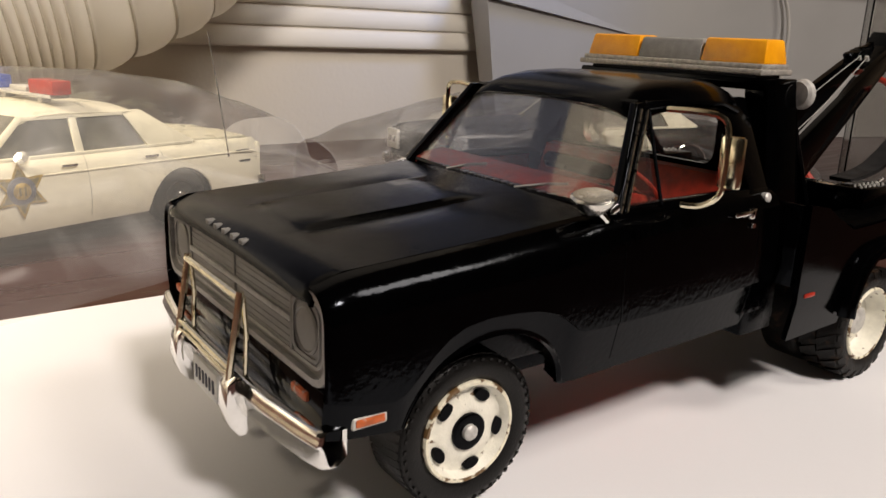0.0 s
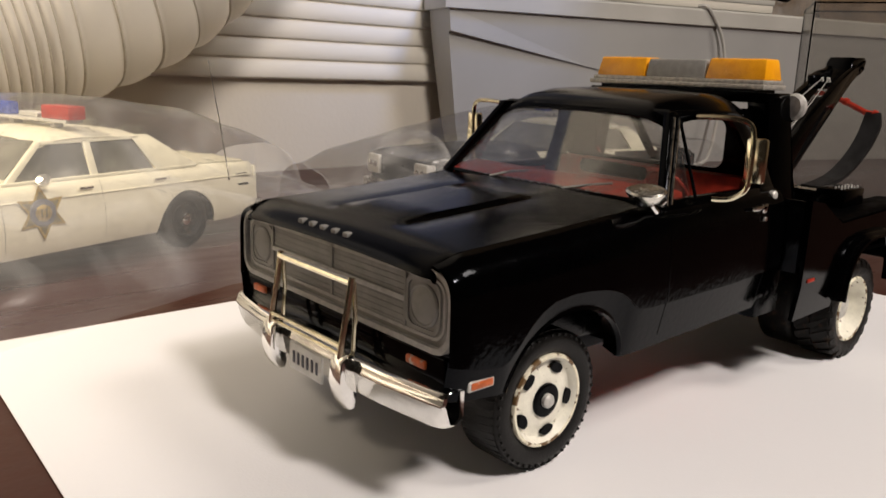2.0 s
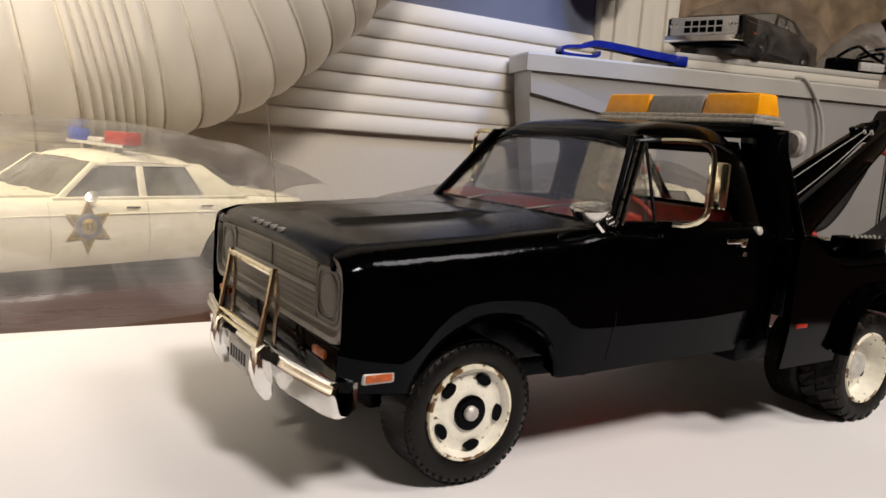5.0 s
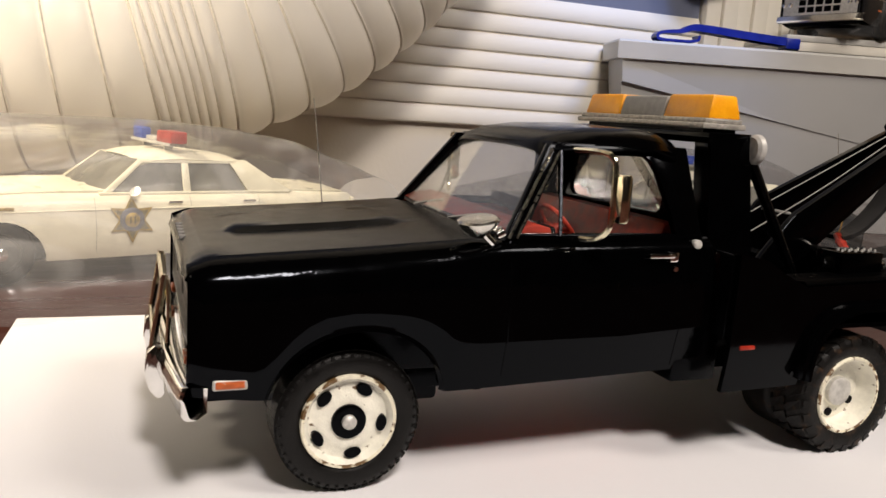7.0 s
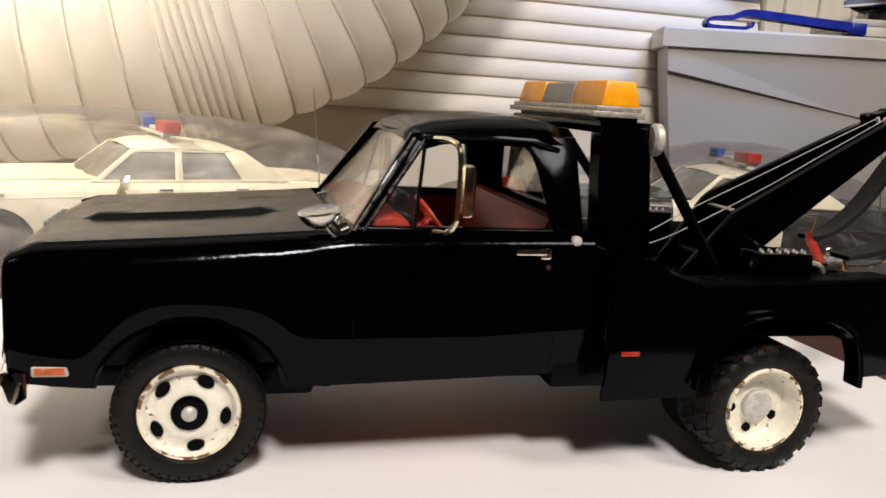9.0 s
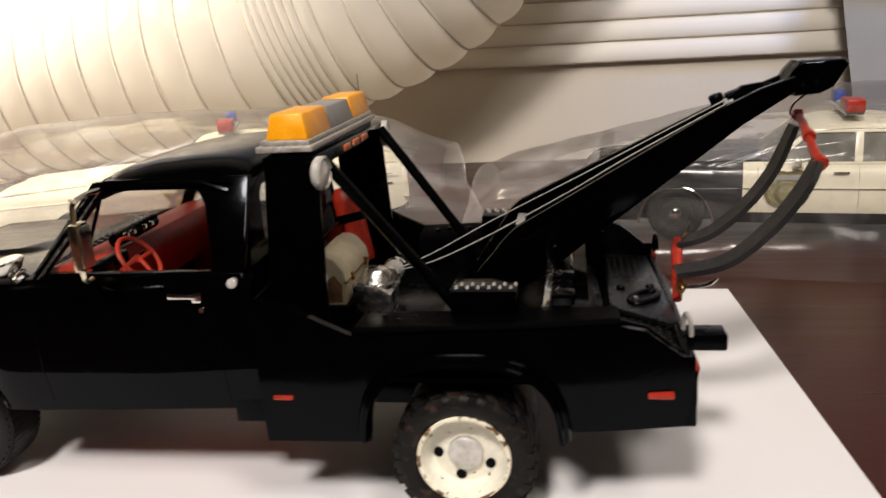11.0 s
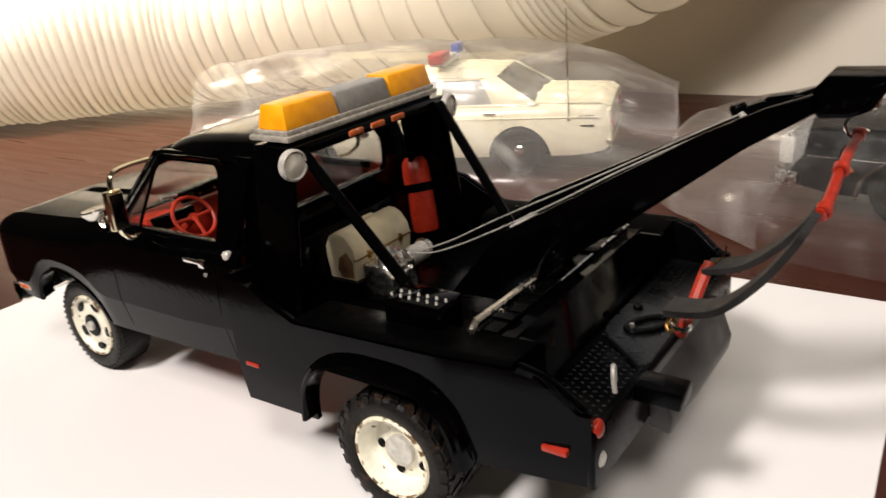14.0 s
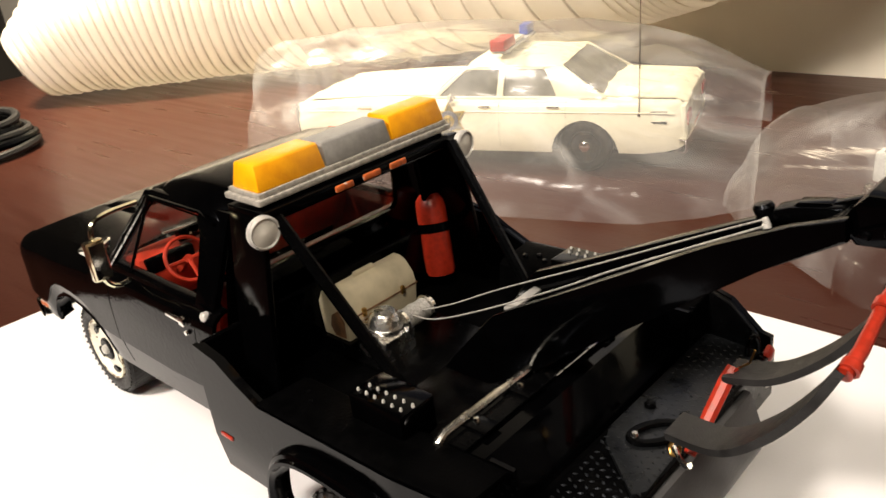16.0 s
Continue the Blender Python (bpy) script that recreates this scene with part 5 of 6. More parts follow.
def police_car(at, turn, label, fender, door, badge, name="model_police_car", group="bagged model cars", crate=False):
    car = thing(name, label, "model car", at, turn, group)
    AX = (-61, 62)

    def bot(u, low):
        for a in AX:
            t = (u - a) / 17.0
            if abs(t) < 1:
                low = max(low, 9 + 18.0 * math.sqrt(1 - t * t))
        return low

    us = sorted(set([-110, -109, -106, -100, -90] + [a + 17 * math.sin(radians(d)) for a in AX for d in range(-90, 91, 12)] + [-40, -31, -30, -10, 5, 31, 32, 40, 90, 100, 106, 109, 110]))
    zones = [("rear_body", -110, -31, fender, 0, 1), ("front_body", 32, 110, fender, 0, 1)]
    if door is fender:
        zones.append(("door_panel", -31, 32, door, 0, 1))
    else:
        zones += [("door_panel", -31, 32, door, 0.19, 1), ("rocker_panel", -31, 32, fender, 0, 0.19)]
    for nm, u0, u1, m, f0, f1 in zones:
        for s in (-1, 1):
            rows = []
            for u in us:
                if u < u0 or u > u1:
                    continue
                w, low, top = car_profile(u)
                zb = bot(u, low)
                row = []
                for f in [f0] + [f for f in (0.1, 0.25, 0.45, 0.6, 0.72, 0.85, 0.93, 0.98) if f0 < f < f1] + [f1]:
                    z = zb + (top - zb) * f
                    y = w - flank(z)
                    row.append((u, s * y, z))
                rows.append(row)
            bm = B()
            sheet(bm, rows, 0.8 if s > 0 else -0.8)
            part(nm, bm, m, car, angle=50)
    for nm, u0, u1, m in (("hood", 17, 109, fender), ("trunk", -109, -67, fender)):
        rows = []
        for i in range(9):
            u = u0 + (u1 - u0) * i / 8
            w, low, top = car_profile(u)
            rows.append([(u, y / 6 * (w - 6.6), top + 0.9 * (1 - (y / 6) ** 2) - 0.2 + 0.5 * (abs(y) == 2)) for y in range(-6, 7)])
        bm = B()
        sheet(bm, rows, 0.8)
        part(nm, bm, m, car)
    part("front_end", box(B(), 107.0, 109.6, -35, 35, 16, 33.2, 1.0), SATIN, car)
    if crate:
        gp = part("grille_panel", box(B(), 108.8, 110.2, -32, 32, 17.5, 33.5, 0.8), SILVER, car, "silver egg-crate grille panel")
        for y in (-15, -7.5, 0, 7.5, 15):
            for z in (22, 28):
                part("grille_opening", box(B(), 110.0, 110.5, y - 3.0, y + 3.0, z - 2.3, z + 2.3, 0.2, 1), SATIN, gp)
    for i in range(0 if crate else 5):
        part("grille_bar", box(B(), 109.4, 110.4, -22, 22, 20 + i * 2.4, 20.8 + i * 2.4), SILVER if badge == "star" else SATIN, car)
    part("rear_end", box(B(), -109.6, -107.0, -35, 35, 15, 34.0, 1.0), fender, car)
    for s in (-1, 1):
        for y in (25.5, 31.2):
            part("headlight", lathe(B(), [(0, 0.7), (2.0, 0.4), (2.5, -0.4)], (112.2 if badge == "shield" else 109.8, s * y, 26.5), (1, 0, 0), 14), CHROME, car)
        part("tail_light", box(B(), -110.6, -109.2, s * 28 - 5.5, s * 28 + 5.5, 24, 30, 0.5), REDLENS, car)
        if badge == "shield":
            part("headlight_bezel", box(B(), 105.5, 112.0, s * 29.0 - 7.4, s * 29.0 + 7.4, 20.4, 32.2, 1.2), SILVER, car, "silver headlight surround")
            part("bumper_corner", prism(B(), [(103.5, 33.6), (103.5, 37.4), (112.0, 37.6), (115.6, 34.0), (115.6, 30.0), (112.5, 30.0), (112.0, 33.6)], lambda a, c: (a, s * c, 11.6), lambda a, c: (a, s * c, 17.6), 0.7), CRINKLE, car, "chrome bumper end wrapping round the corner")
        if badge == "star":
            part("fender_trim", box(B(), 57, 66, s * 38.3 - 0.5, s * 38.3 + 0.5, 31.6, 32.8, 0.2), GOLD, car)
        part("side_marker", box(B(), 81, 87, s * 38.2 - 0.5, s * 38.2 + 0.5, 20.6, 22.0), ORANGE, car)
        for z in (25.6, 30.4):
            part("rear_marker", box(B(), -101, -93, s * (37.0 - (z - 25) * 0.12) - 0.4, s * (37.0 - (z - 25) * 0.12) + 0.4, z, z + 0.9), SATIN, car)
    for u, nm in ((111.2, "front_bumper"), (-111.2, "rear_bumper")):
        sg = math.copysign(1, u)
        rows = []
        for y in (-37, -36, -30, 0, 30, 36, 37):
            x = u - sg * 1.6 * (abs(y) / 36) ** 4
            rows.append([(x - sg * 2.5, y, 17.6), (x, y, 17.2), (x + sg * 0.4, y, 14.6), (x, y, 12), (x - sg * 2.5, y, 11.6)])
        bm = B()
        sheet(bm, rows, 0.6)
        part(nm, bm, CHROME, car)
    part("underbody", box(B(), -104, 104, -31, 31, 9, 25, 1.5), SATIN, car)
    # greenhouse
    zb = 37.6
    side = lambda z: 34.6 - (z - zb) * 0.42
    bm = B()
    rows = []
    for u, z in ((-48.5, 51.6), (-44, 53.2), (-30, 54.8), (-14, 55.2), (-5, 54.7), (0.5, 53.6), (3.6, 52.0)):
        rows.append([(u, y / 8 * 28.6, z - 2.8 * (abs(y) / 8) ** 4 - 0.5 * (y / 8) ** 2) for y in range(-8, 9)])
    sheet(bm, rows, 0.8)
    part("roof", bm, door if door is WHITE else fender, car, angle=50)
    rm = door if door is WHITE else fender
    for s in (-1, 1):
        S0 = lambda a, c: (a, s * side(c), c)
        S1 = lambda a, c: (a, s * (side(c) - 1.6), c)
        part("c_pillar", prism(B(), [(-72, 37.4), (-47, 37.6), (-41.5, 48.6), (-38.6, 51.8), (-49, 52.0), (-59, 45.2)], S0, S1, 0.3), rm, car)
        part("a_pillar", prism(B(), [(21.6, 37.6), (18.0, 37.6), (1.4, 51.6), (4.0, 52.0)], S0, S1, 0.3), rm, car)
        part("b_pillar", prism(B(), [(-18.4, 37.6), (-15.0, 37.6), (-15.8, 51.6), (-19.0, 51.6)], S0, S1, 0.3), rm, car)
        part("roof_rail", prism(B(), [(-40.5, 50.6), (2.6, 50.6), (4.0, 52.3), (-48.5, 52.3)], S0, S1, 0.3), rm, car)
        part("side_glass", prism(B(), [(-47, 37.6), (18.4, 37.6), (2.0, 51.0), (-39.5, 51.0)], lambda a, c: (a, s * (side(c) - 0.9), c), lambda a, c: (a, s * (side(c) - 1.2), c)), CARGLASS, car, "dark side windows")
        part("window_ledge", box(B(), -70, 23, s * 33.8 - 1.2, s * 33.8 + 1.2, 36.6, 38.0, 0.4), rm, car)
        lift = 1.0 if badge == "shield" else 0.0
        for u in (-9.5, -46):
            part("door_handle", box(B(), u - 3.2, u + 3.2, s * 38.6 - 0.4, s * 38.6 + 0.4, 33.2, 34.2, 0.2), CHROME, car)
        for u in (25.5, -17.0, -52.0):
            part("door_seam", tube(B(), [(u, s * (car_profile(u)[0] - flank(z) - 0.02), z) for z in (13, 16, 19, 22, 25, 27, 29, 31, 34, 36.2)], 0.07, 4), SATIN, car)
        part("belt_crease", tube(B(), [(-104, s * (37.0 + lift), 30.6 - 4.5 * lift), (-40, s * (38.4 + lift), 31.0 - 4.5 * lift), (30, s * (38.4 + lift), 31.0 - 4.5 * lift), (100, s * (36.8 + lift), 30.0 - 4.5 * lift)], 0.35 - 0.12 * lift, 5), fender if fender is WHITE else CHROME, car)
        if badge == "shield":
            for a in AX:
                part("arch_trim", tube(B(), [(a + 17.2 * math.cos(radians(d)), s * 39.4, 9 + 18.2 * math.sin(radians(d))) for d in range(0, 181, 10)], 0.4, 5), CHROME, car)
        sp = part("spot_lamp", lathe(B(), [(0, -2.2), (1.6, -1.8), (2.4, 0), (2.5, 1.2), (0, 1.4)], (8.5, s * 39.0, 38.2), (0.6, s * 0.5, 0.5), 14), CHROME, car, "round chrome spot lamp on the door")
        part("lamp_stalk", tube(B(), [(8.5, s * 38.8, 37.0), (9.5, s * 36.6, 35.6)], 0.7, 6), CHROME, sp)
    rows = [[(21.0 + 5.5 * (1 - (k / 5) ** 2) * (1 - 0.6 * c) - 17.4 * c, k / 5 * (31.5 - 4.0 * c), 37.8 + 14.4 * c) for k in range(-5, 6)] for c in (0, 0.33, 0.67, 1)]
    part("windshield", sheet(B(), rows, 0.4), CARGLASS, car)
    part("rear_window", prism(B(), [(-29.5, 0), (29.5, 0), (25, 1), (-25, 1)], lambda a, c: (-70 + 21.5 * c, a, 38.0 + 13.9 * c), lambda a, c: (-69.6 + 21.5 * c, a, 37.8 + 13.9 * c)), CARGLASS, car)
    # wheels
    for u in AX:
        for s in (-1, 1):
            t = part("tyre", lathe(B(), [(8.0, 0.3), (8.6, -0.4), (10.6, -0.7), (12.4, -0.2), (13.2, 0.8), (13.3, 4), (13.2, 7.4), (12, 8.4), (8, 8.2)], (u, s * 37.0, 13.3), (0, -s, 0), 30), RUBBER, car, "black tyre with a chrome hub")
            part("rim", lathe(B(), [(8.2, 0.4), (7.6, -0.1), (6.8, 0.9), (5, 1.2), (2.4, 0.4)], (u, s * 37.0, 13.3), (0, -s, 0), 24), RUBBER, t)
            part("hub_cap", lathe(B(), [(3.0, 0.6), (2.7, -0.6), (1.5, -1.4), (0, -1.6)], (u, s * 37.0, 13.3), (0, -s, 0), 16), CHROME, t)
    if badge == "none":
        return car
    # roof lights
    br = part("light_bar", box(B(), -19, -11, -26, 26, 58.0, 59.4, 0.3), SILVER, car, "red and blue roof light bar")
    for y in (-14, 14):
        part("bar_foot", box(B(), -17, -13, y - 1.5, y + 1.5, 56, 58.2), SILVER, br)
    part("red_lens", box(B(), -19, -11, 10, 28, 59.4, 65.0, 0.7), REDLENS, br)
    part("blue_lens", box(B(), -17.5, -12.5, -27, -15, 59.4, 65.0, 0.7), BLUELENS, br)
    part("speaker", box(B(), -18, -12, -7, 6, 59.4, 61.6, 0.5), SILVER, br)
    part("antenna", tube(B(), [(-88, 37.0, 29), (-88.0, 36.6, 32), (-87.6, 32.0, 58), (-87.0, 26.6, 85)], [0.9, 0.45, 0.32, 0.2], 6), CHROME, car, "tall thin whip antenna")
    # badge on the doors
    for s in (-1, 1):
        yb = lambda c: s * (39.0 + lerp([(15, 0.9), (20, 0.95), (26, 0.7), (34, -0.8)], c))
        if badge == "star":
            pts = []
            for k in range(12):
                r = 10.6 if k % 2 == 0 else 5.6
                a = radians(90 + 30 * k)
                pts.append((10.5 + r * math.cos(a), 26.4 + r * math.sin(a)))
            bd = part("door_badge", prism(B(), pts, lambda a, c: (a, yb(c), c), lambda a, c: (a, yb(c) + s * 0.25, c)), GOLD, car, "dark gold six-pointed star badge")
            inner = [(10.5 + (a - 10.5) * 0.8, 26.4 + (c - 26.4) * 0.8) for a, c in pts]
            part("badge_field", prism(B(), inner, lambda a, c: (a, yb(c) + s * 0.2, c), lambda a, c: (a, yb(c) + s * 0.4, c)), BADGEDARK, bd)
            part("badge_ring", lathe(B(), [(0, 0.4), (5.0, 0.35), (5.4, 0.1), (5.4, -0.6)], (10.5, yb(26.4) + s * 0.35, 26.4), (0, s, 0), 20), PLATEINK, bd)
            part("badge_disc", lathe(B(), [(0, 0.3), (3.1, 0.25), (3.3, 0.1), (3.3, -0.3)], (10.5, yb(26.4) + s * 0.75, 26.4), (0, s, 0), 20), GOLD, bd)
            for du in (-1.0, 1.0):
                part("badge_mark", box(B(), 10.5 + du - 0.4, 10.5 + du + 0.4, yb(26.4) + s * 1.1 - 0.1, yb(26.4) + s * 1.1 + 0.1, 24.8, 28.0), BADGEDARK, bd)
        else:
            pts = [(13 + a * 1.0, 25.6 + c) for a, c in ((-8.6, 8.6), (-4.5, 9.4), (0, 8.6), (4.5, 9.4), (8.6, 8.6), (10.2, 5.2), (9.2, 2.0), (9.6, -2.6), (7.6, -6.0), (3.4, -7.8), (0, -9.6), (-3.4, -7.8), (-7.6, -6.0), (-9.6, -2.6), (-9.2, 2.0), (-10.2, 5.2))]
            bd = part("door_badge", prism(B(), pts, lambda a, c: (a, yb(c), c), lambda a, c: (a, yb(c) + s * 0.25, c)), BADGEDARK, car, "olive shield badge with a dark rim and ring")
            inner = [(13 + (a - 13) * 0.84, 25.6 + (c - 25.6) * 0.84) for a, c in pts]
            part("badge_field", prism(B(), inner, lambda a, c: (a, yb(c) + s * 0.2, c), lambda a, c: (a, yb(c) + s * 0.4, c)), BADGEGREEN, bd)
            part("badge_ring", lathe(B(), [(0, 0.4), (5.2, 0.35), (5.6, 0.1), (5.6, -0.6)], (13, yb(24) + s * 0.3, 24.2), (0, s, 0), 20), BADGEDARK, bd)
            part("badge_disc", lathe(B(), [(0, 0.3), (3.6, 0.25), (3.9, 0.1), (3.9, -0.3)], (13, yb(24) + s * 0.7, 24.2), (0, s, 0), 20), BADGEGREEN, bd)
            part("badge_band", prism(B(), [(6.6, 30.6), (19.4, 30.6), (19.2, 32.8), (6.8, 32.8)], lambda a, c: (a, yb(c) + s * 0.35, c), lambda a, c: (a, yb(c) + s * 0.55, c)), BARGREY, bd)
    return car


def bag(at, turn, label, u0, u1, half, heights, seed, skirt=14, shift=0.0, near=14, film=None, sealed=(False, False), clear_to=None):
    """A clear bag draped over a car: a wrinkled tent along the car's length, closed at both ends."""
    rows = []
    NU, NV = 90, 64
    ofs = Vector((seed * 7.3, seed * 3.1, 0))
    for i in range(NU + 1):
        f = i / NU
        u = u0 + (u1 - u0) * f
        h = lerp(heights, u)
        hw = half * lerp([(0, 0.82), (0.06, 0.95), (0.2, 1), (0.8, 1), (0.95, 0.9), (1, 0.75)], f)
        row = []
        for j in range(NV + 1):
            a = math.pi * j / NV
            c, s = math.cos(a), math.sin(a)
            y = hw * math.copysign(abs(c) ** 0.62, c)
            z = h * abs(s) ** 0.7
            if abs(c) > 0.9:
                y += math.copysign((near if c > 0 else skirt) * lerp([(0, 0.7), (0.15, 1), (0.75, 1), (1, 0.25)], f) * (abs(c) - 0.9) / 0.1, c)
            p = Vector((u, y + shift, 0.6 + z))
            q = p * 0.017 + ofs
            amp = 2.8 * min(1, z / 14)
            d = noise.noise(q) * 0.9 + noise.noise(q * 2.3) * 0.55 - abs(noise.noise(q * 1.2 + Vector((3, 7, 1)))) * 1.2
            p += Vector((0, c, s)).normalized() * amp * d
            p.x += 2.0 * noise.noise(q * 1.7 + Vector((9, 0, 0)))
            ridge = (1 - abs(noise.noise(q * 1.5 + Vector((1, 4, 8))))) ** 14
            p.z = max(p.z, 0.35) + 2.4 * ridge * min(1, max(0.0, abs(c) - 0.7) / 0.1) * min(1, (1 - abs(c)) / 0.004 + 0.15)
            row.append(p)
        rows.append(row)
    # closing ends gather towards the table
    def end(row, dx):
        out = []
        for k, p in enumerate(row):
            out.append(Vector((p.x + dx, p.y * 0.9, max(0.35, p.z * 0.55))))
        return out

    def flat(row, dx):
        return [Vector((p.x + dx, p.y * 0.8, 0.5 + 0.4 * noise.noise(p * 0.1))) for p in row]
    ob = thing("plastic_bag", label, "plastic bag", (at[0], at[1], at[2] - 0.3), turn, "bags over model cars")
    film = film or BAG
    cut = len(rows) - 1 if clear_to is None else int(NU * (clear_to - u0) / (u1 - u0))
    part("bag_film", sheet(B(), rows[:cut + 1]), film, ob, angle=60).visible_shadow = False
    if clear_to is not None:
        part("folded_end", sheet(B(), rows[cut:]), HAZY, ob, "hazier folded end of the bag", angle=60).visible_shadow = False
    for k, row, dx in ((0, rows[0], -1), (1, rows[-1], 1)):
        if sealed[k] is None:
            continue
        if sealed[k]:
            part("bag_seal", sheet(B(), [row, [p + Vector((dx * 1.6, 0, 0)) for p in row]]), SEAL, ob, angle=60).visible_shadow = False
        else:
            part("bag_end", sheet(B(), [row, end(row, 5 * dx), flat(row, 18 * dx)]), film, ob, angle=60).visible_shadow = False
    return ob


C1, T1 = (-46.4, 222.0, 0.3), 180 + 19.0
C2, T2 = (274.0, 216.0, 0.3), 180 - 8.6
police_car(C1, T1, "ivory scale model police sedan with star badge inside a clear bag", WHITE, WHITE, "star")
police_car(C2, T2, "black and white scale model police sedan inside a clear bag", CARBLACK, WHITE, "shield")
bag(C1, T1, "clear wrinkled plastic bag over the ivory police car", -142, 140, 50, [(-142, 41), (-111, 54.5), (-82, 62), (-35, 68), (-7, 69), (40, 68), (90, 66), (140, 62)], 3, shift=-2, near=52, film=HAZY, sealed=(True, None))
bag(C2, T2, "clear wrinkled plastic bag over the black police car", -150, 166, 52, [(-150, 40), (-100, 50), (-40, 68), (0, 69), (18, 65.5), (44, 61), (70, 56), (111, 46.5), (166, 29)], 8, shift=-4, near=46, sealed=(False, True), clear_to=100)

# ---- white flexible duct hose behind the cars ----
AXIS = [(-528, 148, 30), (-514, 170, 42), (-490, 205, 58), (-452, 250, 69), (-410, 292, 71), (-360, 325, 72), (-270, 348, 80), (-150, 357, 94), (-70, 359, 106), (-20, 360, 119), (28, 360, 135), (62, 360, 155), (96, 360, 184), (128, 360, 219), (155, 360, 262), (175, 360, 315), (190, 360, 380)]
path = spline(AXIS, 640)
dist = [0.0]
for p, q in zip(path, path[1:]):
    dist.append(dist[-1] + (q - p).length)
total = dist[-1]


def at_s(s):
    s = min(max(s, 0), total)
    for k in range(len(dist) - 1):
        if dist[k + 1] >= s:
            f = (s - dist[k]) / max(1e-6, dist[k + 1] - dist[k])
            return path[k].lerp(path[k + 1], f), (path[k + 1] - path[k]).normalized()
    return path[-1], (path[-1] - path[-2]).normalized()


hose = thing("duct_hose", "wide white ribbed flexible duct hose lying behind the cars", "hose")
R = 68.0


def hose_r(s):
    """The open end is crushed; the rest is round."""
    return lerp([(0, 28), (28, 41), (70, 57), (130, 67), (180, R)], s)


ribs, s_ = [], 6.0
rnd = random.Random(5)
while s_ < total - 4:
    ribs.append(s_)
    x = at_s(s_)[0].x
    step = lerp([(-530, 8), (-450, 9), (-400, 11), (-340, 15), (-270, 20), (-160, 23), (-60, 22), (-46, 6), (-14, 6), (-2, 19), (90, 19), (160, 20)], x)
    s_ += step * rnd.uniform(0.9, 1.12)
rows = []
prev = None
ss = []
for r0, r1 in zip(ribs, ribs[1:]):
    ss += [(r0, 0.0), (r0 + (r1 - r0) * 0.12, 0.45), (r0 + (r1 - r0) * 0.3, 0.85), (r0 + (r1 - r0) * 0.5, 1.0), (r0 + (r1 - r0) * 0.7, 0.85), (r0 + (r1 - r0) * 0.88, 0.45)]
frames = {}
for s0, bulge in ss:
    p, d = at_s(s0)
    if prev is None:
        a, b = frame_of(d)
    else:
        a = (prev - d * prev.dot(d)).normalized()
        b = d.cross(a).normalized()
    prev = a
    frames[s0] = (p, a, b)
    row = []
    for k in range(72):
        t = k * math.tau / 72
        q = Vector((math.cos(t) * 1.3, math.sin(t) * 1.3, s0 * 0.03))
        rr = hose_r(s0) + lerp([(-120, 2.2), (20, 3.0)], p.x) * bulge + 0.9 * noise.noise(q * 1.5) + 0.5 * bulge * noise.noise(q * 5)
        row.append(p + rr * (math.cos(t) * a + math.sin(t) * b))
    rows.append(row)
bm = B()
sheet(bm, rows, cyclic=True)
bm.verts.ensure_lookup_table()
bm.faces.new(bm.verts[:72])
part("hose_skin", bm, HOSE, hose, "white vinyl hose skin", angle=75)
for r0 in ribs[:-1]:
    p, a, b = frames[r0]
    pts = [p + (hose_r(r0) + 0.35) * (math.cos(k * math.tau / 48) * a + math.sin(k * math.tau / 48) * b) for k in range(48)]
    part("wire_rib", tube(B(), pts, 0.9, 5, closed=True), WIRE, hose)

# ---- grey storage tote by the wall, with things on it ----
FX = Vector((0.955, -0.297, 0))
FY = Vector((0.297, 0.955, 0))
O = Vector((334, 388, 0))


def tote(u, v, z):
    return O + FX * u + FY * v + Vector((0, 0, z))


bn = thing("storage_tote", "large grey plastic storage tote with a pale rim", "storage bin")
bm = B()
outer = []
for z, ins in ((0, 26), (40, 16), (112, 4), (137, 1.5)):
    outer.append([tote(u, v, z) for u, v in ((ins, ins * 0.6), (640 - ins, ins * 0.6), (640 - ins, 108), (215, 103), (120, 73), (ins, 42))])
sheet(bm, outer, 2.0, cyclic=True)
part("tote_body", bm, BINM, bn, smooth=False)
bm = B()
a = [tote(*p) for p in ((3, -2.6, 118), (150, 3, 92), (636, 16, 4), (640, -3.0, 137), (1, -3.0, 137))]
v0 = [bm.verts.new(p) for p in a]
v1 = [bm.verts.new(p + FY * 5) for p in a]
bm.faces.new(v0)
bm.faces.new(v1[::-1])
for i in range(5):
    bm.faces.new((v0[i], v1[i], v1[(i + 1) % 5], v0[(i + 1) % 5]))
part("sloping_panel", bm, BINM, bn, smooth=False)
bm = B()
rows = [[tote(u, v, z) for u, v in ((-ins, -ins - 2), (642 + ins, -ins - 2), (642 + ins, 110), (216, 105), (120, 75), (-ins, 42))] for z, ins in ((136, 1), (136.5, 4), (150, 4.5), (152, 3))]
sheet(bm, rows, 2.0, cyclic=True)
part("tote_rim", bm, BINRIM, bn, smooth=False)
bm = B()
v = [bm.verts.new(tote(*p)) for p in ((-1, -3, 151.2), (643, -3, 151.2), (643, 108, 151.2), (215, 103, 151.2), (120, 73, 151.2), (-1, 40, 151.2))]
bm.faces.new(v)
bmesh.ops.solidify(bm, geom=bm.faces[:], thickness=2)
part("tote_lid", bm, BINRIM, bn, smooth=False)

# white box, a dark model car in a bag, a blue strap and cables on the tote
ang = math.degrees(math.atan2(FX.y, FX.x))


def on_tote(name, label, category, u, v, z, turn=0):
    p = tote(u, v, z)
    return thing(name, label, category, (p.x, p.y, p.z), ang + turn)


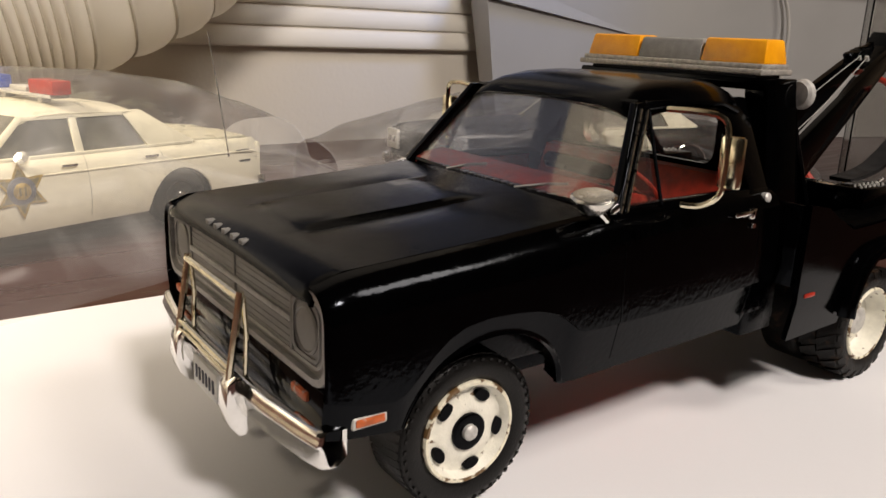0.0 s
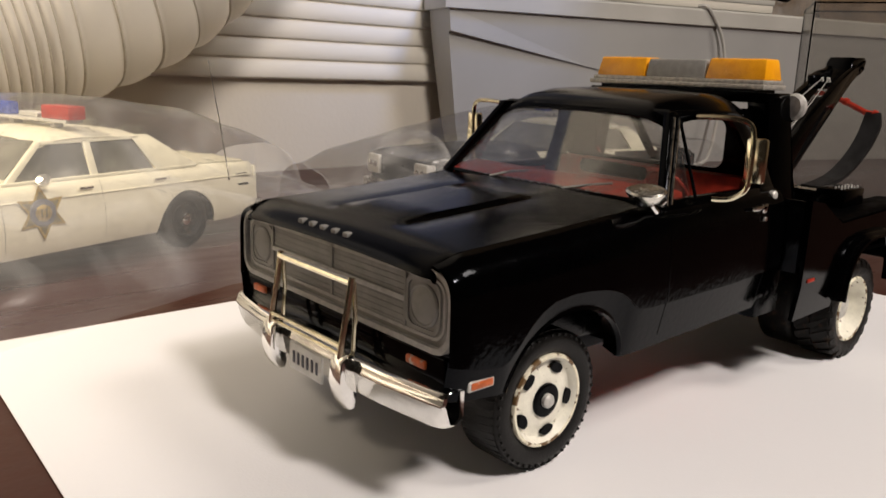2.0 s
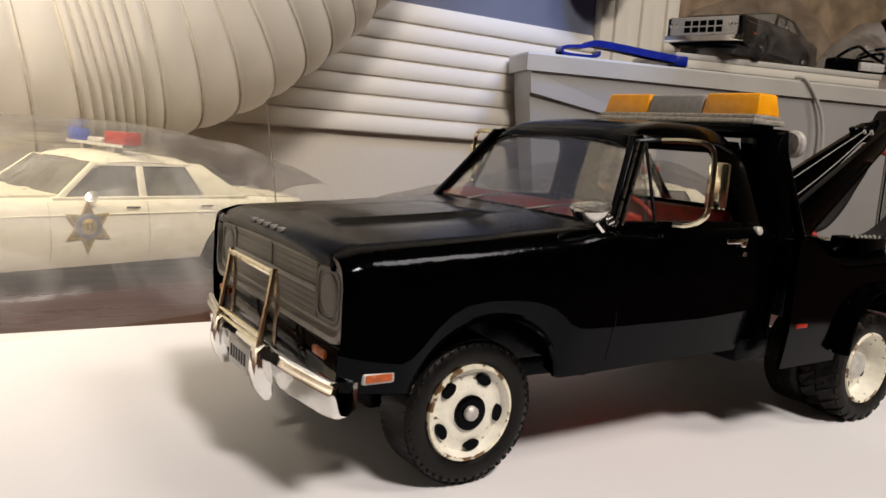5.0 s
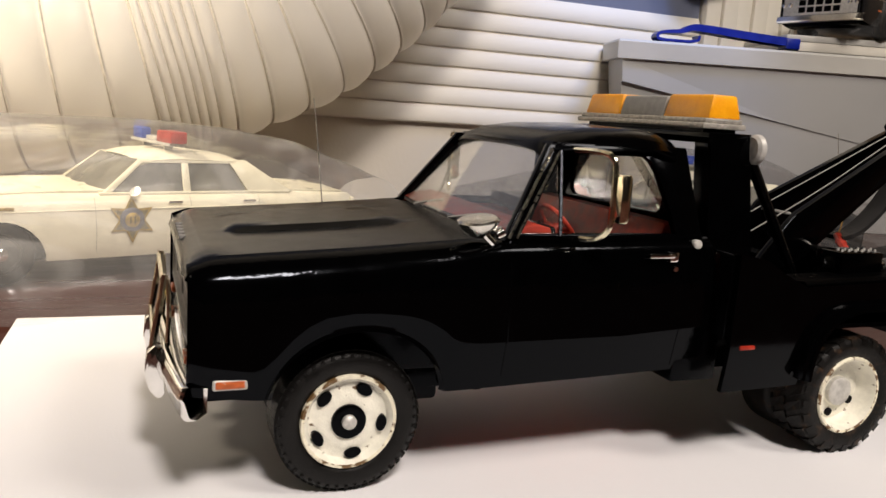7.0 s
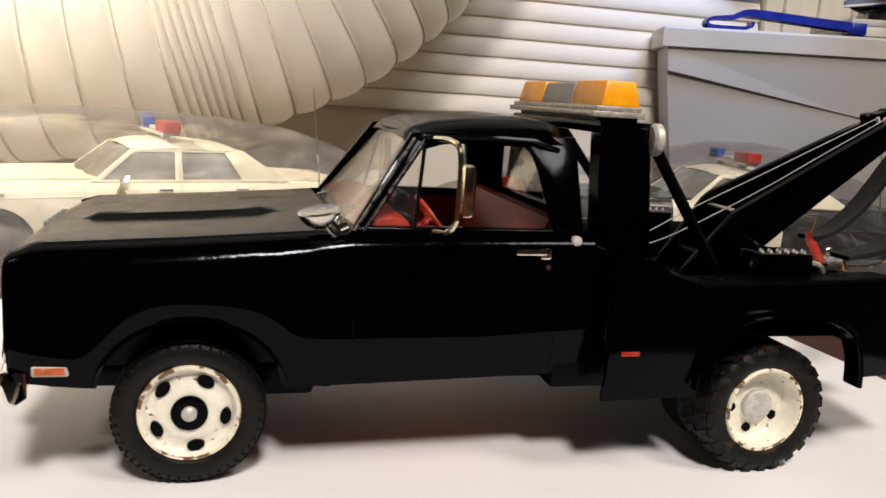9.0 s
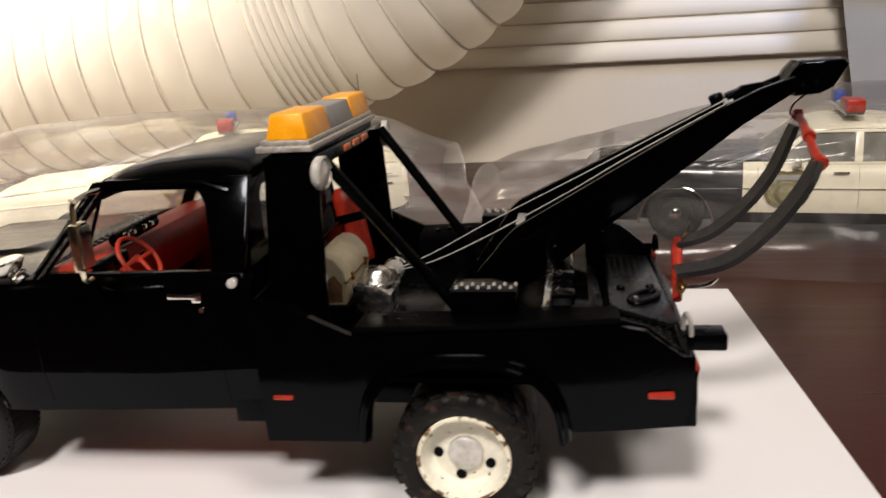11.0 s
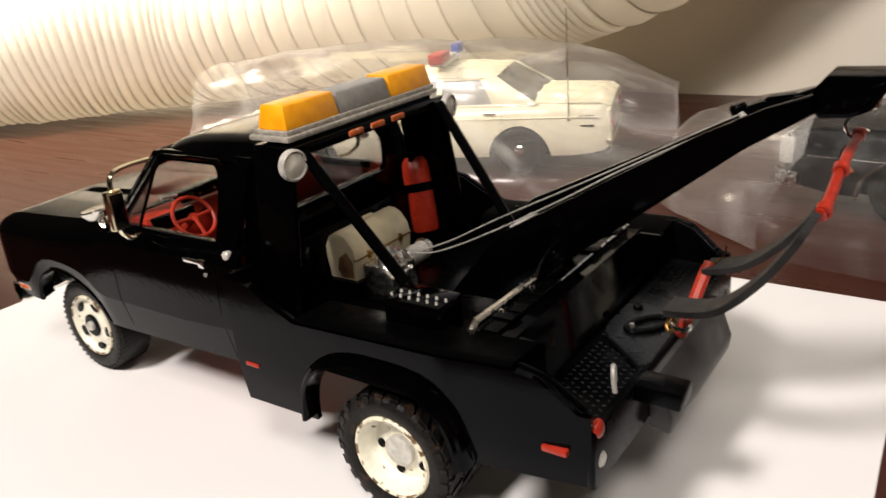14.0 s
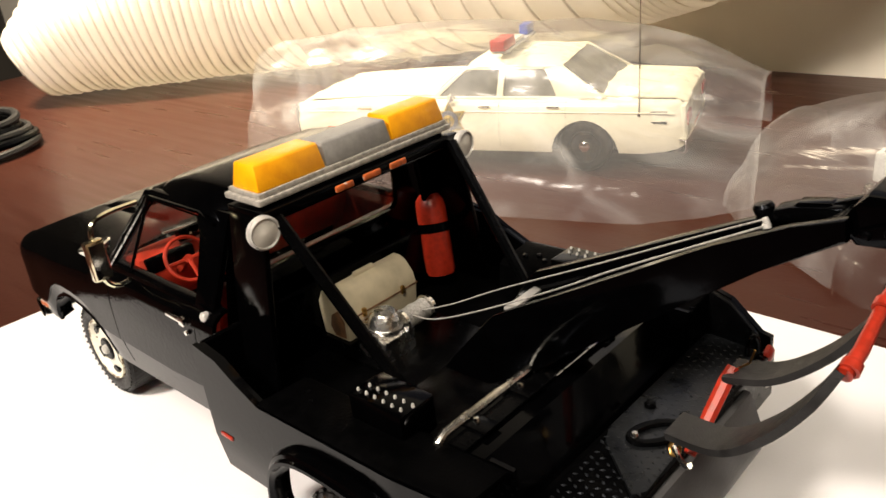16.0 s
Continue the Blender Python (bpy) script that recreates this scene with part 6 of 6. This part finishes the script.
wb = on_tote("flat_box", "flat white cardboard box on the grey tote", "box", 205, 55, 153.2)
part("carton", box(B(), -62, 165, -50, 52, 0, 12, 1.5), SLATM, wb)
part("carton_lid", box(B(), -63, 166, -51, 53, 8, 13.4, 1.0), BINRIM, wb)
p3 = tote(258, 66, 166.8)
police_car((p3.x, p3.y, p3.z), ang + 214, "dark grey scale model car with chrome grille in a clear bag", CARBLACK, CARBLACK, "none", "model_car", crate=True)
bag((p3.x, p3.y, p3.z), ang + 214, "crumpled clear plastic bag over the dark model car", -170, 90, 46, [(-170, 56), (-120, 70), (-60, 82), (0, 74), (50, 58), (90, 46)], 12, skirt=4, near=4)
p4 = tote(405, 62, 153.4)
bag((p4.x, p4.y, p4.z), ang + 12, "empty crumpled clear plastic bag lying on the tote", -64, 84, 30, [(-64, 18), (-40, 52), (-10, 74), (20, 60), (50, 80), (84, 40)], 21, skirt=6, near=6, film=HAZY)
st = on_tote("blue_strap", "folded bright blue plastic strap", "strap", 30, 10, 153.2)
bm = B()
pts = spline([(118, 0, 5.5), (80, 0, 8.5), (45, 0, 11.5), (30, 0, 12), (22, 0, 9), (4, 0, 7), (2, 0, 2.5), (14, 0, 1.5), (34, 0, 2.2), (36, 0, 6.5)], 50)
rows = []
for i, q in enumerate(pts):
    d = (pts[min(i + 1, 50)] - pts[max(i - 1, 0)]).normalized()
    nn = Vector((d.z, 0, -d.x))
    h = lerp([(0, 4.2), (14, 3.6), (26, 1.6), (50, 1.2)], i)
    rows.append([q + Vector((0, -7, 0)) + nn * h, q + Vector((0, 7, 0)) + nn * h, q + Vector((0, 7, 0)) - nn * h * 0.6, q + Vector((0, -7, 0)) - nn * h * 0.6])
sheet(bm, rows, cyclic=True)
part("strap_band", bm, BLUEP, st)
part("strap_buckle", box(B(), 112, 124, -8, 8, 1, 10, 1), BLUEP, st)
cb = on_tote("black_cable", "loose loops of thin black cable", "cable", 352, 16, 166.8)
for k, (r, cx, cz) in enumerate(((26, 0, 14), (20, 24, 12), (30, 46, 16))):
    part("cable_loop", tube(B(), [(cx + r * math.cos(a * math.tau / 30), 10 * math.sin(a * math.tau / 15 + k) + k * 6, cz + 0.45 * r * math.sin(a * math.tau / 30)) for a in range(30)], 1.6, 6, closed=True), SATIN, cb)
part("plug", box(B(), -34, 12, -8, 8, 0, 13, 2), SATIN, cb)
part("label_tag", box(B(), -8, 20, -12, -8.4, 2, 10, 0.4), PLATE, cb)
part("cable_stick", tube(B(), [(24, 2, 54), (70, 6, 8)], 3.0, 8), SATIN, cb)
# black bowl-shaped cap hanging above the blind
hb = thing("lamp_hood", "black round lamp hood hanging on the wall", "lamp", (432, 408, 246))
part("hood_shell", lathe(B(), [(0, -29), (14, -28), (24, -24), (30, -16), (33, -6), (34, 8), (31, 30), (30, 30), (32, 8), (28, -14), (0, -25)], (0, 0, 0), (0, 0.15, 1), 28), SATIN, hb)
part("hood_bracket", box(B(), -6, 6, 20, 33, 10, 60, 1), SATIN, hb)
# clear case standing in front of the tote
cl = thing("clear_case", "clear plastic display case with thin dark edges", "display case", (400, 105, 0.0), -60)
CW, CD, CH = 110, 70, 136
for x in (0, CW):
    for y in (0, CD):
        part("case_edge", box(B(), x - 0.5, x + 0.5, y - 0.5, y + 0.5, 0, CH), SATIN, cl)
for z in (0.6, CH - 0.5):
    for y in (0, CD):
        part("case_edge", box(B(), 0.6, CW - 0.6, y - 0.5, y + 0.5, z - 0.5, z + 0.5), SATIN, cl)
    for x in (0, CW):
        part("case_edge", box(B(), x - 0.45, x + 0.45, 0.6, CD - 0.6, z - 0.45, z + 0.45), SATIN, cl)
for y in (0.0, CD):
    part("case_pane", box(B(), 1, CW - 1, y - 0.3, y + 0.3, 1.2, CH - 1.2), CASE, cl)
part("case_pane", box(B(), -0.3, 0.3, 1, CD - 1, 1.2, CH - 1.2), CASE, cl)
# white cable hanging down the front of the tote
wc = on_tote("white_cable", "thin white cable hanging over the tote's front", "cable", 300, -8, 0)
part("cable_run", tube(B(), spline([(-34, 6, 154.6), (-28, 1, 154.2), (-20, 0, 147), (-10, 0, 134), (-3, 0, 120), (1, 0, 104), (2, 0, 84), (0, 0, 50), (-4, 0, 18), (-12, 0, 2.2), (-40, -4, 1.9)], 50), 1.7, 8), BINRIM, wc)
# coiled flat cable on the table
co = thing("cable_coil", "loosely coiled flat grey and black cable on the table", "cable", (-396, 52, 0))
rnd = random.Random(2)
for k in range(5):
    r, z = 44 - k * 3 + rnd.uniform(-2, 2), 3.0 + k * 4.4
    ox, oy = rnd.uniform(-5, 5), rnd.uniform(-5, 5)
    part("cable_turn", tube(B(), [(ox + r * math.cos(a * math.tau / 40), oy + r * math.sin(a * math.tau / 40), z + 1.2 * math.sin(a * math.tau / 20 + k)) for a in range(40)], 3.0, 8, closed=True), SATIN if k % 2 else STRAP, co)
